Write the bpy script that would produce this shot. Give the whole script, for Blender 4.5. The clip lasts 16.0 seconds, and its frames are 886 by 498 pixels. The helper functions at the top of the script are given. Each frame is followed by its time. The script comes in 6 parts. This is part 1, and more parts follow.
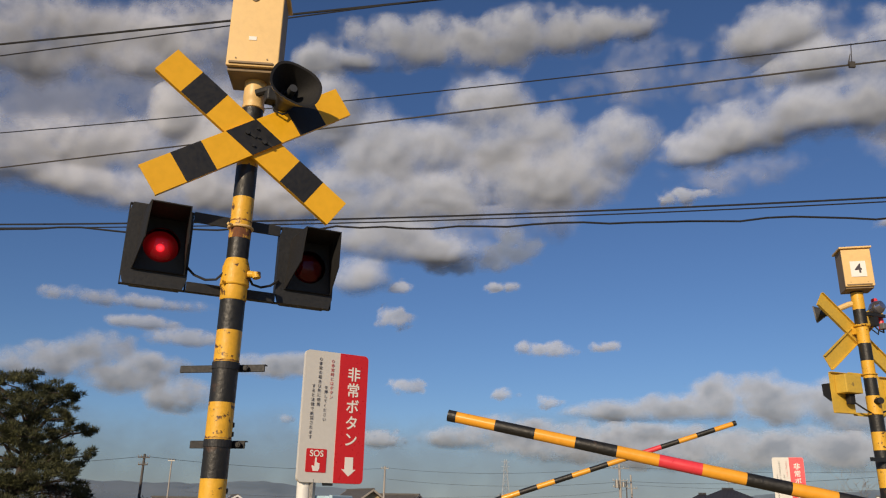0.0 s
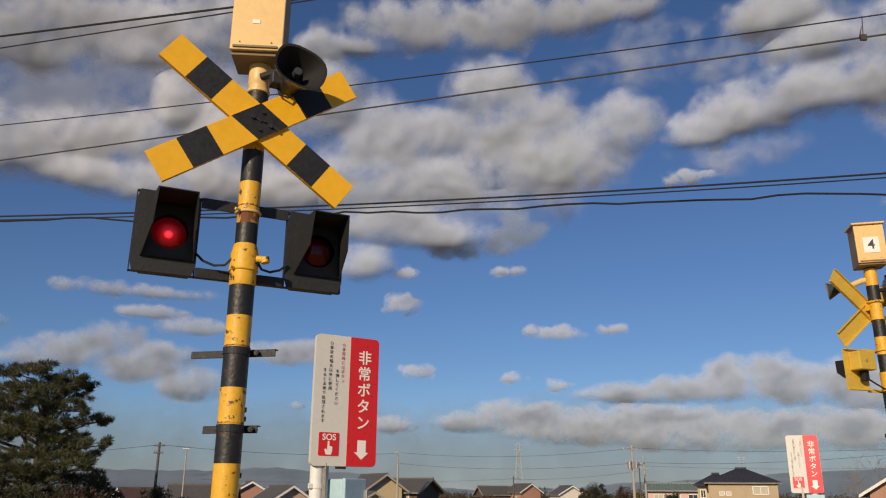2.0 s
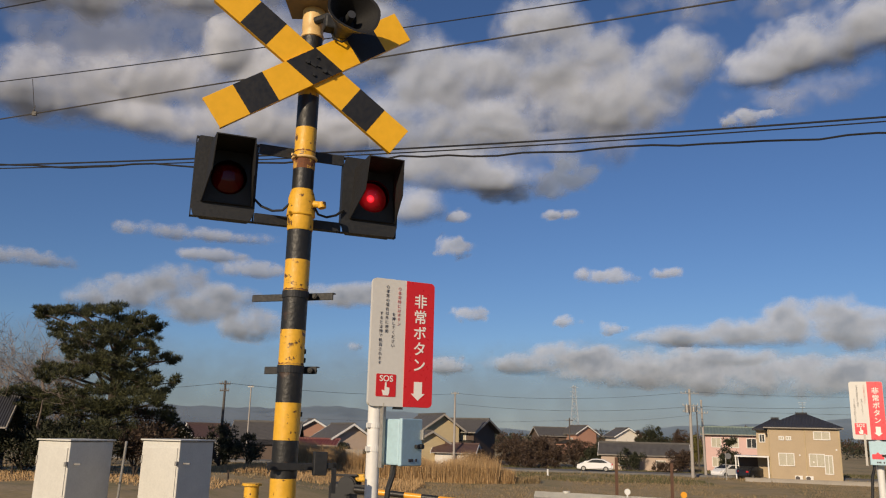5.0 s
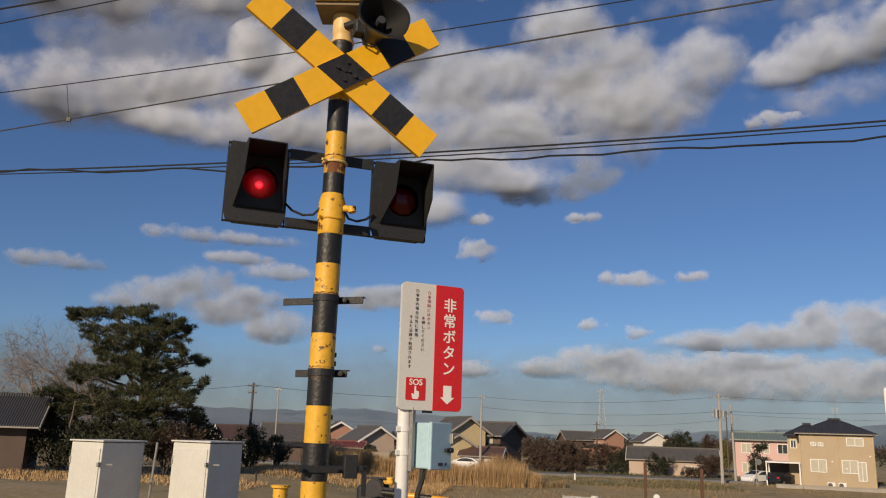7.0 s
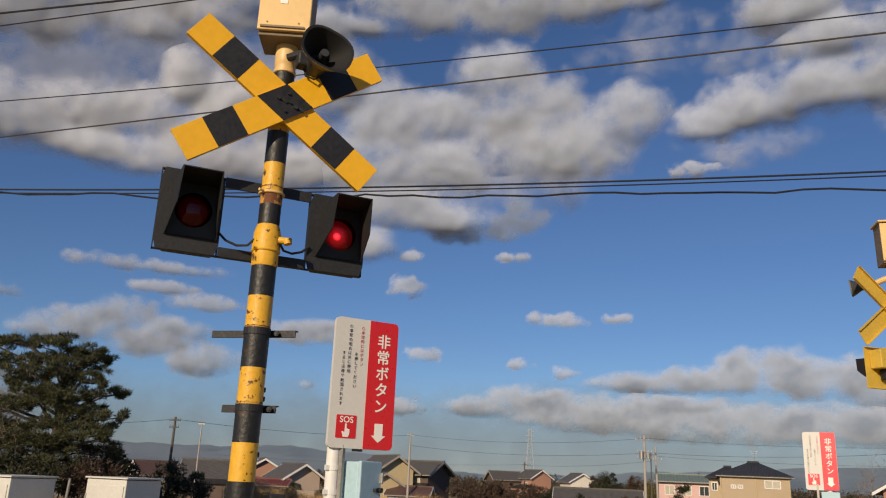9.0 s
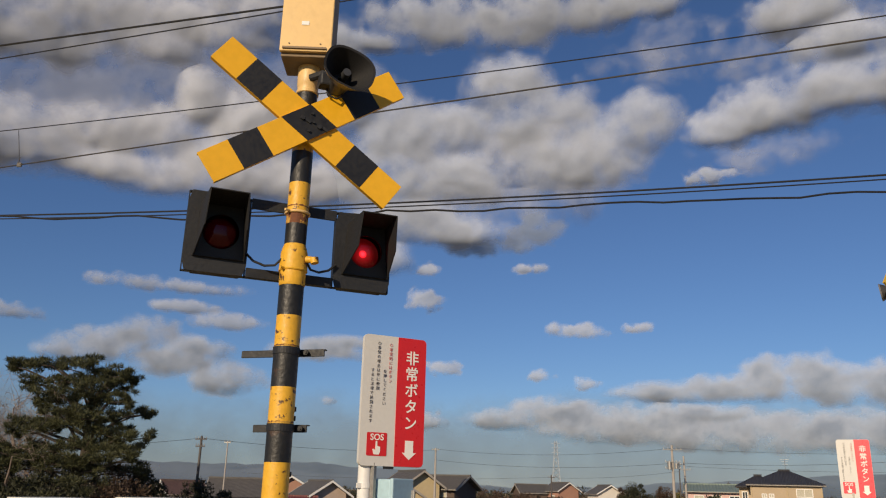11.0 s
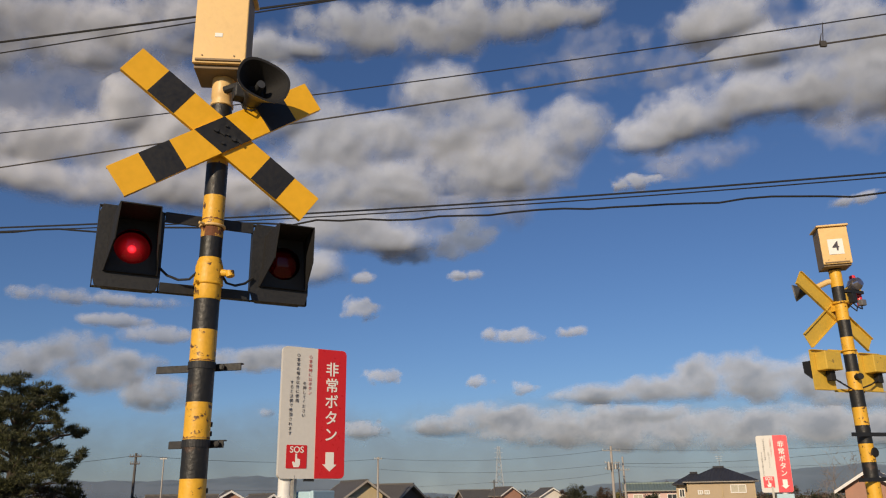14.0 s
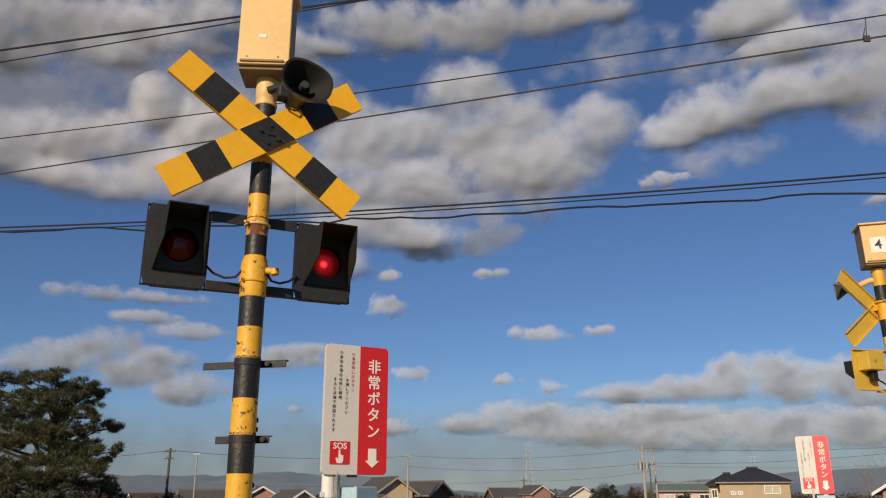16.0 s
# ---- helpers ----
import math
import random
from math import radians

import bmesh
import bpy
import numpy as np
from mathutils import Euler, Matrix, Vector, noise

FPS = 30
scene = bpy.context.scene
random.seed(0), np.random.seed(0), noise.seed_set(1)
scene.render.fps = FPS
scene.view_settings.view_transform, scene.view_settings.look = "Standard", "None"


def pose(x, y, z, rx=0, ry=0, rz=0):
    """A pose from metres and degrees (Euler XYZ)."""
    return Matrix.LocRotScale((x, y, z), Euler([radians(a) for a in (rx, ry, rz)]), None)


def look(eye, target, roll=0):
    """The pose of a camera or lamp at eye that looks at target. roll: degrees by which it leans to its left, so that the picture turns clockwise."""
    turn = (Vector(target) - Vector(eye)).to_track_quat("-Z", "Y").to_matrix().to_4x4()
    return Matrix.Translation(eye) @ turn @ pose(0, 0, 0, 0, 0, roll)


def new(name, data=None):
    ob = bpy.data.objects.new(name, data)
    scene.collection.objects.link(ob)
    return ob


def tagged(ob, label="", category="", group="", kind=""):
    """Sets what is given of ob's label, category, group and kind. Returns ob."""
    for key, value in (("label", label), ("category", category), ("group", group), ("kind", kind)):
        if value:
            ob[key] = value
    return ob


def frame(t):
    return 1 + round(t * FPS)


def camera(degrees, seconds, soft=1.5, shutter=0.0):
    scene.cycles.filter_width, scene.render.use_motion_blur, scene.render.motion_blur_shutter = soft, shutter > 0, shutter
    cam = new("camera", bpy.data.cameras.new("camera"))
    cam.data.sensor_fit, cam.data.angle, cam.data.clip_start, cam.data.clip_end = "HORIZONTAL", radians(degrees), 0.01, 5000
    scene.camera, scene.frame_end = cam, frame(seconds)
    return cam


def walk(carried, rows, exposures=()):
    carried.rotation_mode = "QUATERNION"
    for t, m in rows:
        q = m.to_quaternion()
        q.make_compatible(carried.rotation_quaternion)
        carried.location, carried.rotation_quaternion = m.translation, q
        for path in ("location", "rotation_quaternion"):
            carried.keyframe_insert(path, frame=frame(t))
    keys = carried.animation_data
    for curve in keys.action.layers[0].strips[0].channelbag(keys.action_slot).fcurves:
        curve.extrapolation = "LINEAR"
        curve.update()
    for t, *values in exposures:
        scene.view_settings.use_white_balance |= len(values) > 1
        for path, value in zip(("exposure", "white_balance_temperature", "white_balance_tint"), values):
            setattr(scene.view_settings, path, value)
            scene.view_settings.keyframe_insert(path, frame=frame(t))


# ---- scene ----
# ================= camera =================
cam = camera(58.0, 16.0, soft=1.15)
EYE_ROWS = [
    # seconds, x, y, z, yaw, pitch, lean
    (0.0, 0.004, -0.013, 1.498, -0.83, 18.15, 1.30),
    (0.5, -0.001, -0.009, 1.490, -0.85, 17.64, 1.19),
    (1.0, -0.005, -0.003, 1.490, -0.91, 17.45, 1.26),
    (1.5, -0.002, 0.004, 1.489, -0.83, 17.03, 0.80),
    (2.0, 0.005, 0.014, 1.489, -0.16, 17.07, 0.48),
    (2.5, 0.004, 0.021, 1.495, 2.47, 16.74, 0.73),
    (3.0, -0.005, 0.018, 1.492, 3.51, 16.07, 0.63),
    (3.5, -0.011, 0.012, 1.491, 3.50, 15.33, 0.76),
    (4.0, -0.009, 0.015, 1.493, 3.11, 14.22, 1.79),
    (4.5, -0.002, 0.013, 1.493, 3.17, 13.46, 1.74),
    (5.0, 0.012, 0.013, 1.494, 3.95, 12.96, 1.41),
    (5.2, 0.014, 0.013, 1.494, 4.47, 12.88, 1.41),
    (7.3, -0.006, 0.006, 1.497, 5.90, 13.29, 1.85),
    (7.5, -0.007, 0.006, 1.497, 5.62, 13.77, 1.88),
    (8.0, -0.006, 0.003, 1.499, 3.33, 14.65, 1.96),
    (8.5, -0.014, 0.010, 1.498, 2.08, 15.57, 2.38),
    (9.0, -0.017, 0.024, 1.500, 1.12, 15.92, 2.47),
    (9.2, -0.018, 0.024, 1.500, 0.96, 16.12, 2.45),
    (11.3, -0.048, 0.019, 1.509, 2.76, 16.82, 1.40),
    (11.5, -0.049, 0.019, 1.509, 1.73, 16.74, 1.26),
    (12.0, -0.039, 0.010, 1.515, -4.31, 17.10, 0.32),
    (12.5, -0.026, 0.008, 1.516, -6.10, 17.33, 0.01),
    (13.0, 0.010, 0.001, 1.511, -5.47, 17.39, -0.08),
    (13.5, 0.053, -0.015, 1.511, -2.61, 17.40, -0.32),
    (14.0, 0.065, -0.017, 1.512, -1.83, 17.37, -0.80),
    (14.5, 0.056, -0.032, 1.512, -1.42, 17.20, -0.87),
    (15.0, 0.031, -0.047, 1.512, -1.04, 17.23, -0.41),
    (15.5, 0.011, -0.041, 1.510, -0.40, 17.28, 0.16),
    (16.0, 0.005, -0.033, 1.510, 0.38, 17.23, -0.13),
]


def eye_pose(x, y, z, yaw, pitch, lean):
    return pose(x, y, z, 0, 0, yaw) @ pose(0, 0, 0, 90 + pitch, 0, 0) @ pose(0, 0, 0, 0, 0, lean)


walk(cam, [(r[0], eye_pose(*r[1:])) for r in EYE_ROWS])

# ================= world and sun =================
SUN_AZ, SUN_EL = -114.0, 21.0  # direction towards the sun: angle from +x, height
world = bpy.data.worlds.new("world")
scene.world = world
world.use_nodes = True
wn = world.node_tree.nodes
sky = wn.new("ShaderNodeTexSky")
sky.sky_type = "NISHITA"
sky.sun_disc = False
sky.sun_elevation = radians(SUN_EL)
sky.sun_rotation = radians(90 - SUN_AZ)
sky.air_density = 1.0
sky.dust_density = 0.05
sky.ozone_density = 5.0
wn["Background"].inputs["Strength"].default_value = 0.060
tint = wn.new("ShaderNodeMix")
tint.data_type, tint.blend_type = "RGBA", "MULTIPLY"
tint.inputs[0].default_value = 1.0
tint.inputs[7].default_value = (0.96, 0.99, 1.14, 1)
world.node_tree.links.new(sky.outputs[0], tint.inputs[6])
world.node_tree.links.new(tint.outputs[2], wn["Background"].inputs["Color"])

sun_data = bpy.data.lights.new("sun", "SUN")
sun_data.energy = 3.7
sun_data.angle = radians(0.55)
sun_data.color = (1.0, 0.80, 0.56)
sun = new("sun", sun_data)
S = Vector((math.cos(radians(SUN_AZ)) * math.cos(radians(SUN_EL)), math.sin(radians(SUN_AZ)) * math.cos(radians(SUN_EL)), math.sin(radians(SUN_EL))))
sun.matrix_world = look(S * 100, (0, 0, 0))
scene.view_settings.exposure = 0.16


# ================= materials =================
def mat(name, color, rough=0.6, metal=0.0, vary=0.12, scale=6.0, bump=0.0, bump_scale=60.0, spots=None, spot_amount=0.3, spot_scale=14.0, rnd=0.0):
    """Painted or raw surface: two scales of colour change, optional worn spots of another colour, fine relief."""
    m = bpy.data.materials.new(name)
    m.use_nodes = True
    nt = m.node_tree
    nodes, links = nt.nodes, nt.links
    bsdf = nodes["Principled BSDF"]
    tc = nodes.new("ShaderNodeTexCoord")
    n1 = nodes.new("ShaderNodeTexNoise")
    n1.inputs["Scale"].default_value = scale
    n1.inputs["Detail"].default_value = 6
    n2 = nodes.new("ShaderNodeTexNoise")
    n2.inputs["Scale"].default_value = scale * 9
    n2.inputs["Detail"].default_value = 4
    links.new(tc.outputs["Object"], n1.inputs["Vector"])
    links.new(tc.outputs["Object"], n2.inputs["Vector"])
    add = nodes.new("ShaderNodeMath")
    add.operation = "ADD"
    links.new(n1.outputs["Fac"], add.inputs[0])
    links.new(n2.outputs["Fac"], add.inputs[1])
    last = add.outputs[0]
    if rnd:
        oi = nodes.new("ShaderNodeObjectInfo")
        mr = nodes.new("ShaderNodeMath")
        mr.operation = "MULTIPLY_ADD"
        mr.inputs[1].default_value = rnd
        links.new(oi.outputs["Random"], mr.inputs[0])
        links.new(last, mr.inputs[2])
        last = mr.outputs[0]
    ramp = nodes.new("ShaderNodeMapRange")
    ramp.inputs["From Min"].default_value = 0.6
    ramp.inputs["From Max"].default_value = 1.4 + rnd
    ramp.inputs["To Min"].default_value = 1 - vary
    ramp.inputs["To Max"].default_value = 1 + vary
    links.new(last, ramp.inputs["Value"])
    mul = nodes.new("ShaderNodeVectorMath")
    mul.operation = "SCALE"
    mul.inputs[0].default_value = color
    links.new(ramp.outputs[0], mul.inputs["Scale"])
    colour = mul.outputs[0]
    if spots:
        n3 = nodes.new("ShaderNodeTexNoise")
        n3.inputs["Scale"].default_value = spot_scale
        n3.inputs["Detail"].default_value = 5
        n3.inputs["Roughness"].default_value = 0.65
        links.new(tc.outputs["Object"], n3.inputs["Vector"])
        th = nodes.new("ShaderNodeMapRange")
        th.inputs["From Min"].default_value = 0.78 - spot_amount
        th.inputs["From Max"].default_value = 0.82 - spot_amount
        links.new(n3.outputs["Fac"], th.inputs["Value"])
        mx = nodes.new("ShaderNodeMix")
        mx.data_type = "RGBA"
        links.new(th.outputs[0], mx.inputs[0])
        links.new(colour, mx.inputs[6])
        mx.inputs[7].default_value = (*spots, 1)
        colour = mx.outputs[2]
    links.new(colour, bsdf.inputs["Base Color"])
    rr = nodes.new("ShaderNodeMapRange")
    rr.inputs["From Min"].default_value = 0.3
    rr.inputs["From Max"].default_value = 0.7
    rr.inputs["To Min"].default_value = max(0.03, rough - 0.1)
    rr.inputs["To Max"].default_value = min(1, rough + 0.1)
    links.new(n2.outputs["Fac"], rr.inputs["Value"])
    links.new(rr.outputs[0], bsdf.inputs["Roughness"])
    bsdf.inputs["Metallic"].default_value = metal
    if bump:
        nb = nodes.new("ShaderNodeTexNoise")
        nb.inputs["Scale"].default_value = bump_scale
        nb.inputs["Detail"].default_value = 5
        links.new(tc.outputs["Object"], nb.inputs["Vector"])
        bp = nodes.new("ShaderNodeBump")
        bp.inputs["Strength"].default_value = bump
        bp.inputs["Distance"].default_value = 0.02
        links.new(nb.outputs["Fac"], bp.inputs["Height"])
        links.new(bp.outputs[0], bsdf.inputs["Normal"])
    return m


YELLOW = mat("yellow_paint", (0.72, 0.40, 0.03), 0.5, vary=0.14, scale=5, spots=(0.085, 0.04, 0.02), spot_amount=0.195, spot_scale=19, bump=0.12)
YELLOW_BOARD = mat("yellow_board", (0.80, 0.43, 0.015), 0.4, vary=0.08, scale=3, bump=0.03)
YELLOW_BACK = mat("dull_yellow_back", (0.62, 0.41, 0.055), 0.5, vary=0.15, scale=5, spots=(0.30, 0.20, 0.05), spot_amount=0.14, spot_scale=8)
BLACK = mat("black_paint", (0.013, 0.013, 0.0125), 0.5, vary=0.35, scale=7, spots=(0.05, 0.03, 0.02), spot_amount=0.16, spot_scale=9, bump=0.15)
BLACK_BOARD = mat("black_board", (0.012, 0.012, 0.013), 0.55, vary=0.25, scale=6)
BLACK_STEEL = mat("weathered_black_steel", (0.015, 0.016, 0.018), 0.6, vary=0.4, scale=8, bump=0.1)
HOOD = mat("black_hood_plastic", (0.009, 0.009, 0.010), 0.75, vary=0.3, scale=10)
RUST = mat("rusty_steel", (0.16, 0.06, 0.025), 0.85, vary=0.4, scale=14, bump=0.3, spots=(0.5, 0.28, 0.05), spot_amount=0.27, spot_scale=20)
GALV = mat("galvanised_steel", (0.33, 0.32, 0.30), 0.5, 0.6, vary=0.2, scale=10)
CREAM = mat("faded_yellow_enamel", (0.74, 0.50, 0.20), 0.45, vary=0.08, scale=3, bump=0.03)
# darker cream: shade on the box's side and underside put into the colour
CREAM_DARK = mat("shaded_box_side", (0.22, 0.155, 0.085), 0.6, vary=0.25, scale=6)
HORN_GREY = mat("grey_horn_plastic", (0.045, 0.047, 0.05), 0.45, vary=0.15, scale=9)
HORN_LIP = mat("pale_horn_edge", (0.15, 0.15, 0.155), 0.4, vary=0.1, scale=9)
WHITE = mat("white_paint", (0.74, 0.74, 0.72), 0.4, vary=0.06, scale=5)
SIGN_WHITE = mat("sign_grey_white", (0.62, 0.61, 0.58), 0.4, vary=0.05, scale=6)
RED = mat("sign_red", (0.58, 0.018, 0.022), 0.35, vary=0.06, scale=6)
SIGN_PINK = mat("sign_red_reflective", (0.72, 0.05, 0.07), 0.35, vary=0.06, scale=6)
INK = mat("dark_ink", (0.05, 0.045, 0.06), 0.6)
RED_INK = mat("red_ink", (0.55, 0.12, 0.12), 0.6)
LETTER = mat("white_letter", (0.80, 0.78, 0.74), 0.5, vary=0.04)
BLUE_BOX = mat("pale_blue_enamel", (0.40, 0.58, 0.66), 0.45, vary=0.1, scale=6, spots=(0.2, 0.3, 0.34), spot_amount=0.12)
GREY_CAB = mat("pale_grey_cabinet", (0.60, 0.59, 0.54), 0.5, vary=0.10, scale=4, bump=0.03)
CABLE = mat("black_cable", (0.012, 0.012, 0.013), 0.6)
WIRE = mat("copper_wire", (0.06, 0.055, 0.05), 0.6, 0.2)
CONCRETE = mat("concrete_pole", (0.36, 0.33, 0.30), 0.85, vary=0.15, scale=2)
WOODPOLE = mat("brown_steel", (0.10, 0.05, 0.03), 0.8, vary=0.3, scale=8)
DARK_POLE = mat("dark_pole", (0.09, 0.08, 0.075), 0.8, vary=0.2, scale=3)


# ================= building helpers =================
def link_mesh(bm, name, material, smooth=False):
    me = bpy.data.meshes.new(name)
    bmesh.ops.recalc_face_normals(bm, faces=bm.faces)
    bm.to_mesh(me)
    bm.free()
    for m in material if isinstance(material, (list, tuple)) else [material]:
        me.materials.append(m)
    if smooth:
        me.shade_smooth()
        me.set_sharp_from_angle(angle=radians(40))
    return me


def part(name, bm, material, parent, label="", smooth=False, m=None):
    ob = new(name, link_mesh(bm, name, material, smooth))
    ob.parent = parent
    if m is not None:
        ob.matrix_basis = m
    if label:
        ob["label"] = label
    return ob


def empty(name, m, label, category, group="", kind=""):
    ob = new(name)
    ob.empty_display_size = 0.1
    ob.matrix_basis = m
    return tagged(ob, label, category, group, kind)


def box(bm, sx, sy, sz, cx=0, cy=0, cz=0, rot=None, bevel=0.0, mi=0):
    m = Matrix.Translation((cx, cy, cz))
    if rot is not None:
        m = m @ rot
    r = bmesh.ops.create_cube(bm, size=1, matrix=m @ Matrix.Diagonal((sx, sy, sz, 1)))
    faces = {f for v in r["verts"] for f in v.link_faces}
    for f in faces:
        f.material_index = mi
    if bevel:
        edges = {e for v in r["verts"] for e in v.link_edges}
        bmesh.ops.bevel(bm, geom=list(edges), offset=bevel, segments=2, affect="EDGES", profile=0.5)
    return bm


def tube(bm, p0, p1, r0, r1=None, seg=20, caps=True):
    """A straight tapered pipe from p0 to p1."""
    r1 = r0 if r1 is None else r1
    p0, p1 = Vector(p0), Vector(p1)
    d = p1 - p0
    q = d.to_track_quat("Z", "Y").to_matrix().to_4x4()
    bmesh.ops.create_cone(bm, cap_ends=caps, segments=seg, radius1=r0, radius2=r1, depth=d.length, matrix=Matrix.Translation((p0 + p1) / 2) @ q)
    return bm


def path_tube(bm, pts, r, seg=8):
    """A pipe of constant or listed radius through points."""
    pts = [Vector(p) for p in pts]
    radii = r if isinstance(r, (list, tuple)) else [r] * len(pts)
    rings = []
    for i, p in enumerate(pts):
        d = (pts[min(i + 1, len(pts) - 1)] - pts[max(i - 1, 0)]).normalized()
        a = d.cross(Vector((0, 0, 1)))
        a = a.normalized() if a.length > 1e-4 else Vector((1, 0, 0))
        b = d.cross(a)
        rings.append([bm.verts.new(p + (a * math.cos(k * math.tau / seg) + b * math.sin(k * math.tau / seg)) * radii[i]) for k in range(seg)])
    for u, v in zip(rings, rings[1:]):
        for k in range(seg):
            bm.faces.new((u[k], u[(k + 1) % seg], v[(k + 1) % seg], v[k]))
    bm.faces.new(rings[0][::-1])
    bm.faces.new(rings[-1])
    return bm


def lathe(bm, profile, seg=24, m=None):
    """Turns (radius, height) pairs round the local z axis."""
    m = m or Matrix()
    rings = []
    for r, z in profile:
        rings.append([bm.verts.new(m @ Vector((r * math.cos(k * math.tau / seg), r * math.sin(k * math.tau / seg), z))) for k in range(seg)])
    for u, v in zip(rings, rings[1:]):
        for k in range(seg):
            bm.faces.new((u[k], u[(k + 1) % seg], v[(k + 1) % seg], v[k]))
    return bm, rings


def prism(bm, outline, y0, y1):
    """Extrudes an outline of (x, z) from y0 to y1."""
    a = [bm.verts.new((x, y0, z)) for x, z in outline]
    b = [bm.verts.new((x, y1, z)) for x, z in outline]
    bm.faces.new(a)
    bm.faces.new(b[::-1])
    n = len(a)
    for i in range(n):
        bm.faces.new((a[i], b[i], b[(i + 1) % n], a[(i + 1) % n]))
    return bm


def torus(bm, R, r, z, seg=28, ring=8, squash=1.0):
    vs = []
    for i in range(seg):
        a = i * math.tau / seg
        vs.append([bm.verts.new(((R + r * math.cos(b)) * math.cos(a), (R + r * math.cos(b)) * math.sin(a), z + squash * r * math.sin(b))) for b in [k * math.tau / ring for k in range(ring)]])
    for i in range(seg):
        for k in range(ring):
            bm.faces.new((vs[i][k], vs[(i + 1) % seg][k], vs[(i + 1) % seg][(k + 1) % ring], vs[i][(k + 1) % ring]))
    return bm


def lettering(text, size, material, parent, m, name="lettering", label=""):
    """Flat writing, centred, in the local x-z plane of its parent."""
    cu = bpy.data.curves.new(name, "FONT")
    cu.body, cu.size, cu.align_x, cu.align_y, cu.extrude = text, size, "CENTER", "CENTER", 0.0006
    cu.resolution_u = 4
    cu.offset = size * 0.014 if size > 0.03 else -0.00022
    tmp = bpy.data.objects.new(name, cu)
    scene.collection.objects.link(tmp)
    bpy.context.view_layer.update()
    me = bpy.data.meshes.new_from_object(tmp.evaluated_get(bpy.context.evaluated_depsgraph_get()))
    bpy.data.objects.remove(tmp)
    bpy.data.curves.remove(cu)
    me.materials.clear()
    me.materials.append(material)
    me.name = name
    ob = new(name, me)
    ob.parent = parent
    ob.matrix_basis = m @ pose(0, 0, 0, 90, 0, 0)
    if label:
        ob["label"] = label
    return ob


def from_arrays(name, verts, faces, material, smooth=False):
    me = bpy.data.meshes.new(name)
    me.from_pydata(np.asarray(verts).tolist(), [], np.asarray(faces).tolist() if not isinstance(faces, list) else faces)
    me.materials.append(material)
    if smooth:
        me.shade_smooth()
    me.update()
    return me


# ================= clouds =================
def cloud_material(name, thin, thick, most=0.97, soft=0.62, fray=0.5, grain=0.009):
    """Soft water cloud: sunlit thin edges and greyer shaded depths are put into the colour; edges fray into the sky."""
    m = bpy.data.materials.new(name)
    m.use_nodes = True
    nt = m.node_tree
    nodes, links = nt.nodes, nt.links
    nodes.remove(nodes["Principled BSDF"])
    at = nodes.new("ShaderNodeAttribute")
    at.attribute_name = "thickness"
    tc = nodes.new("ShaderNodeTexCoord")

    def fbm(scale, detail, gain):
        nz = nodes.new("ShaderNodeTexNoise")
        nz.inputs["Scale"].default_value = scale
        nz.inputs["Detail"].default_value = detail
        nz.inputs["Roughness"].default_value = 0.62
        links.new(tc.outputs["Object"], nz.inputs["Vector"])
        sub = nodes.new("ShaderNodeMath")
        sub.operation = "MULTIPLY_ADD"
        sub.inputs[1].default_value = gain
        sub.inputs[2].default_value = -0.5 * gain
        links.new(nz.outputs["Fac"], sub.inputs[0])
        return sub.outputs[0]

    def plus(a, b):
        ad = nodes.new("ShaderNodeMath")
        ad.operation = "ADD"
        links.new(a, ad.inputs[0])
        links.new(b, ad.inputs[1])
        return ad.outputs[0]

    mr = nodes.new("ShaderNodeMapRange")
    mr.interpolation_type = "SMOOTHSTEP"
    mr.inputs["From Min"].default_value = -0.22
    mr.inputs["From Max"].default_value = soft
    mr.inputs["To Max"].default_value = most
    links.new(plus(at.outputs["Fac"], fbm(grain, 9, fray)), mr.inputs["Value"])
    rp = nodes.new("ShaderNodeValToRGB")
    els = rp.color_ramp.elements
    els[0].position, els[0].color = 0.15, (*thin, 1)
    els[1].position, els[1].color = 1.0, (*thick, 1)
    links.new(plus(at.outputs["Fac"], fbm(0.004, 4, 0.4)), rp.inputs[0])
    dif = nodes.new("ShaderNodeBsdfDiffuse")
    links.new(rp.outputs[0], dif.inputs["Color"])
    tr = nodes.new("ShaderNodeBsdfTransparent")
    mx = nodes.new("ShaderNodeMixShader")
    links.new(mr.outputs[0], mx.inputs[0])
    links.new(tr.outputs[0], mx.inputs[1])
    links.new(dif.outputs[0], mx.inputs[2])
    links.new(mx.outputs[0], nodes["Material Output"].inputs["Surface"])
    return m


CLOUD = cloud_material("cloud", (0.51, 0.56, 0.66), (0.30, 0.345, 0.445), 0.95, 0.85, 0.72)
PALE_CLOUD = cloud_material("pale_cloud", (0.62, 0.655, 0.74), (0.42, 0.46, 0.555), 0.95, 0.85, 0.72)
BANK = cloud_material("low_grey_cloud", (0.42, 0.47, 0.57), (0.215, 0.26, 0.345), 0.92, 0.72, 0.8, 0.018)
WISP = cloud_material("pale_wisp", (0.46, 0.50, 0.60), (0.34, 0.39, 0.49), 0.78, 0.85, 1.15, 0.03)
# the shreds' shade is put into this dark blue-grey colour
TATTER = cloud_material("dark_cloud_tatter", (0.25, 0.30, 0.41), (0.20, 0.25, 0.35), 0.80, 0.9, 0.8, 0.012)
VEIL = cloud_material("high_veil", (0.50, 0.54, 0.64), (0.42, 0.46, 0.56), 0.66, 0.9, 0.7)
HAZE = cloud_material("horizon_haze", (0.17, 0.225, 0.295), (0.15, 0.20, 0.27), 0.80, 0.9, 0.15)
CLOUDS = []


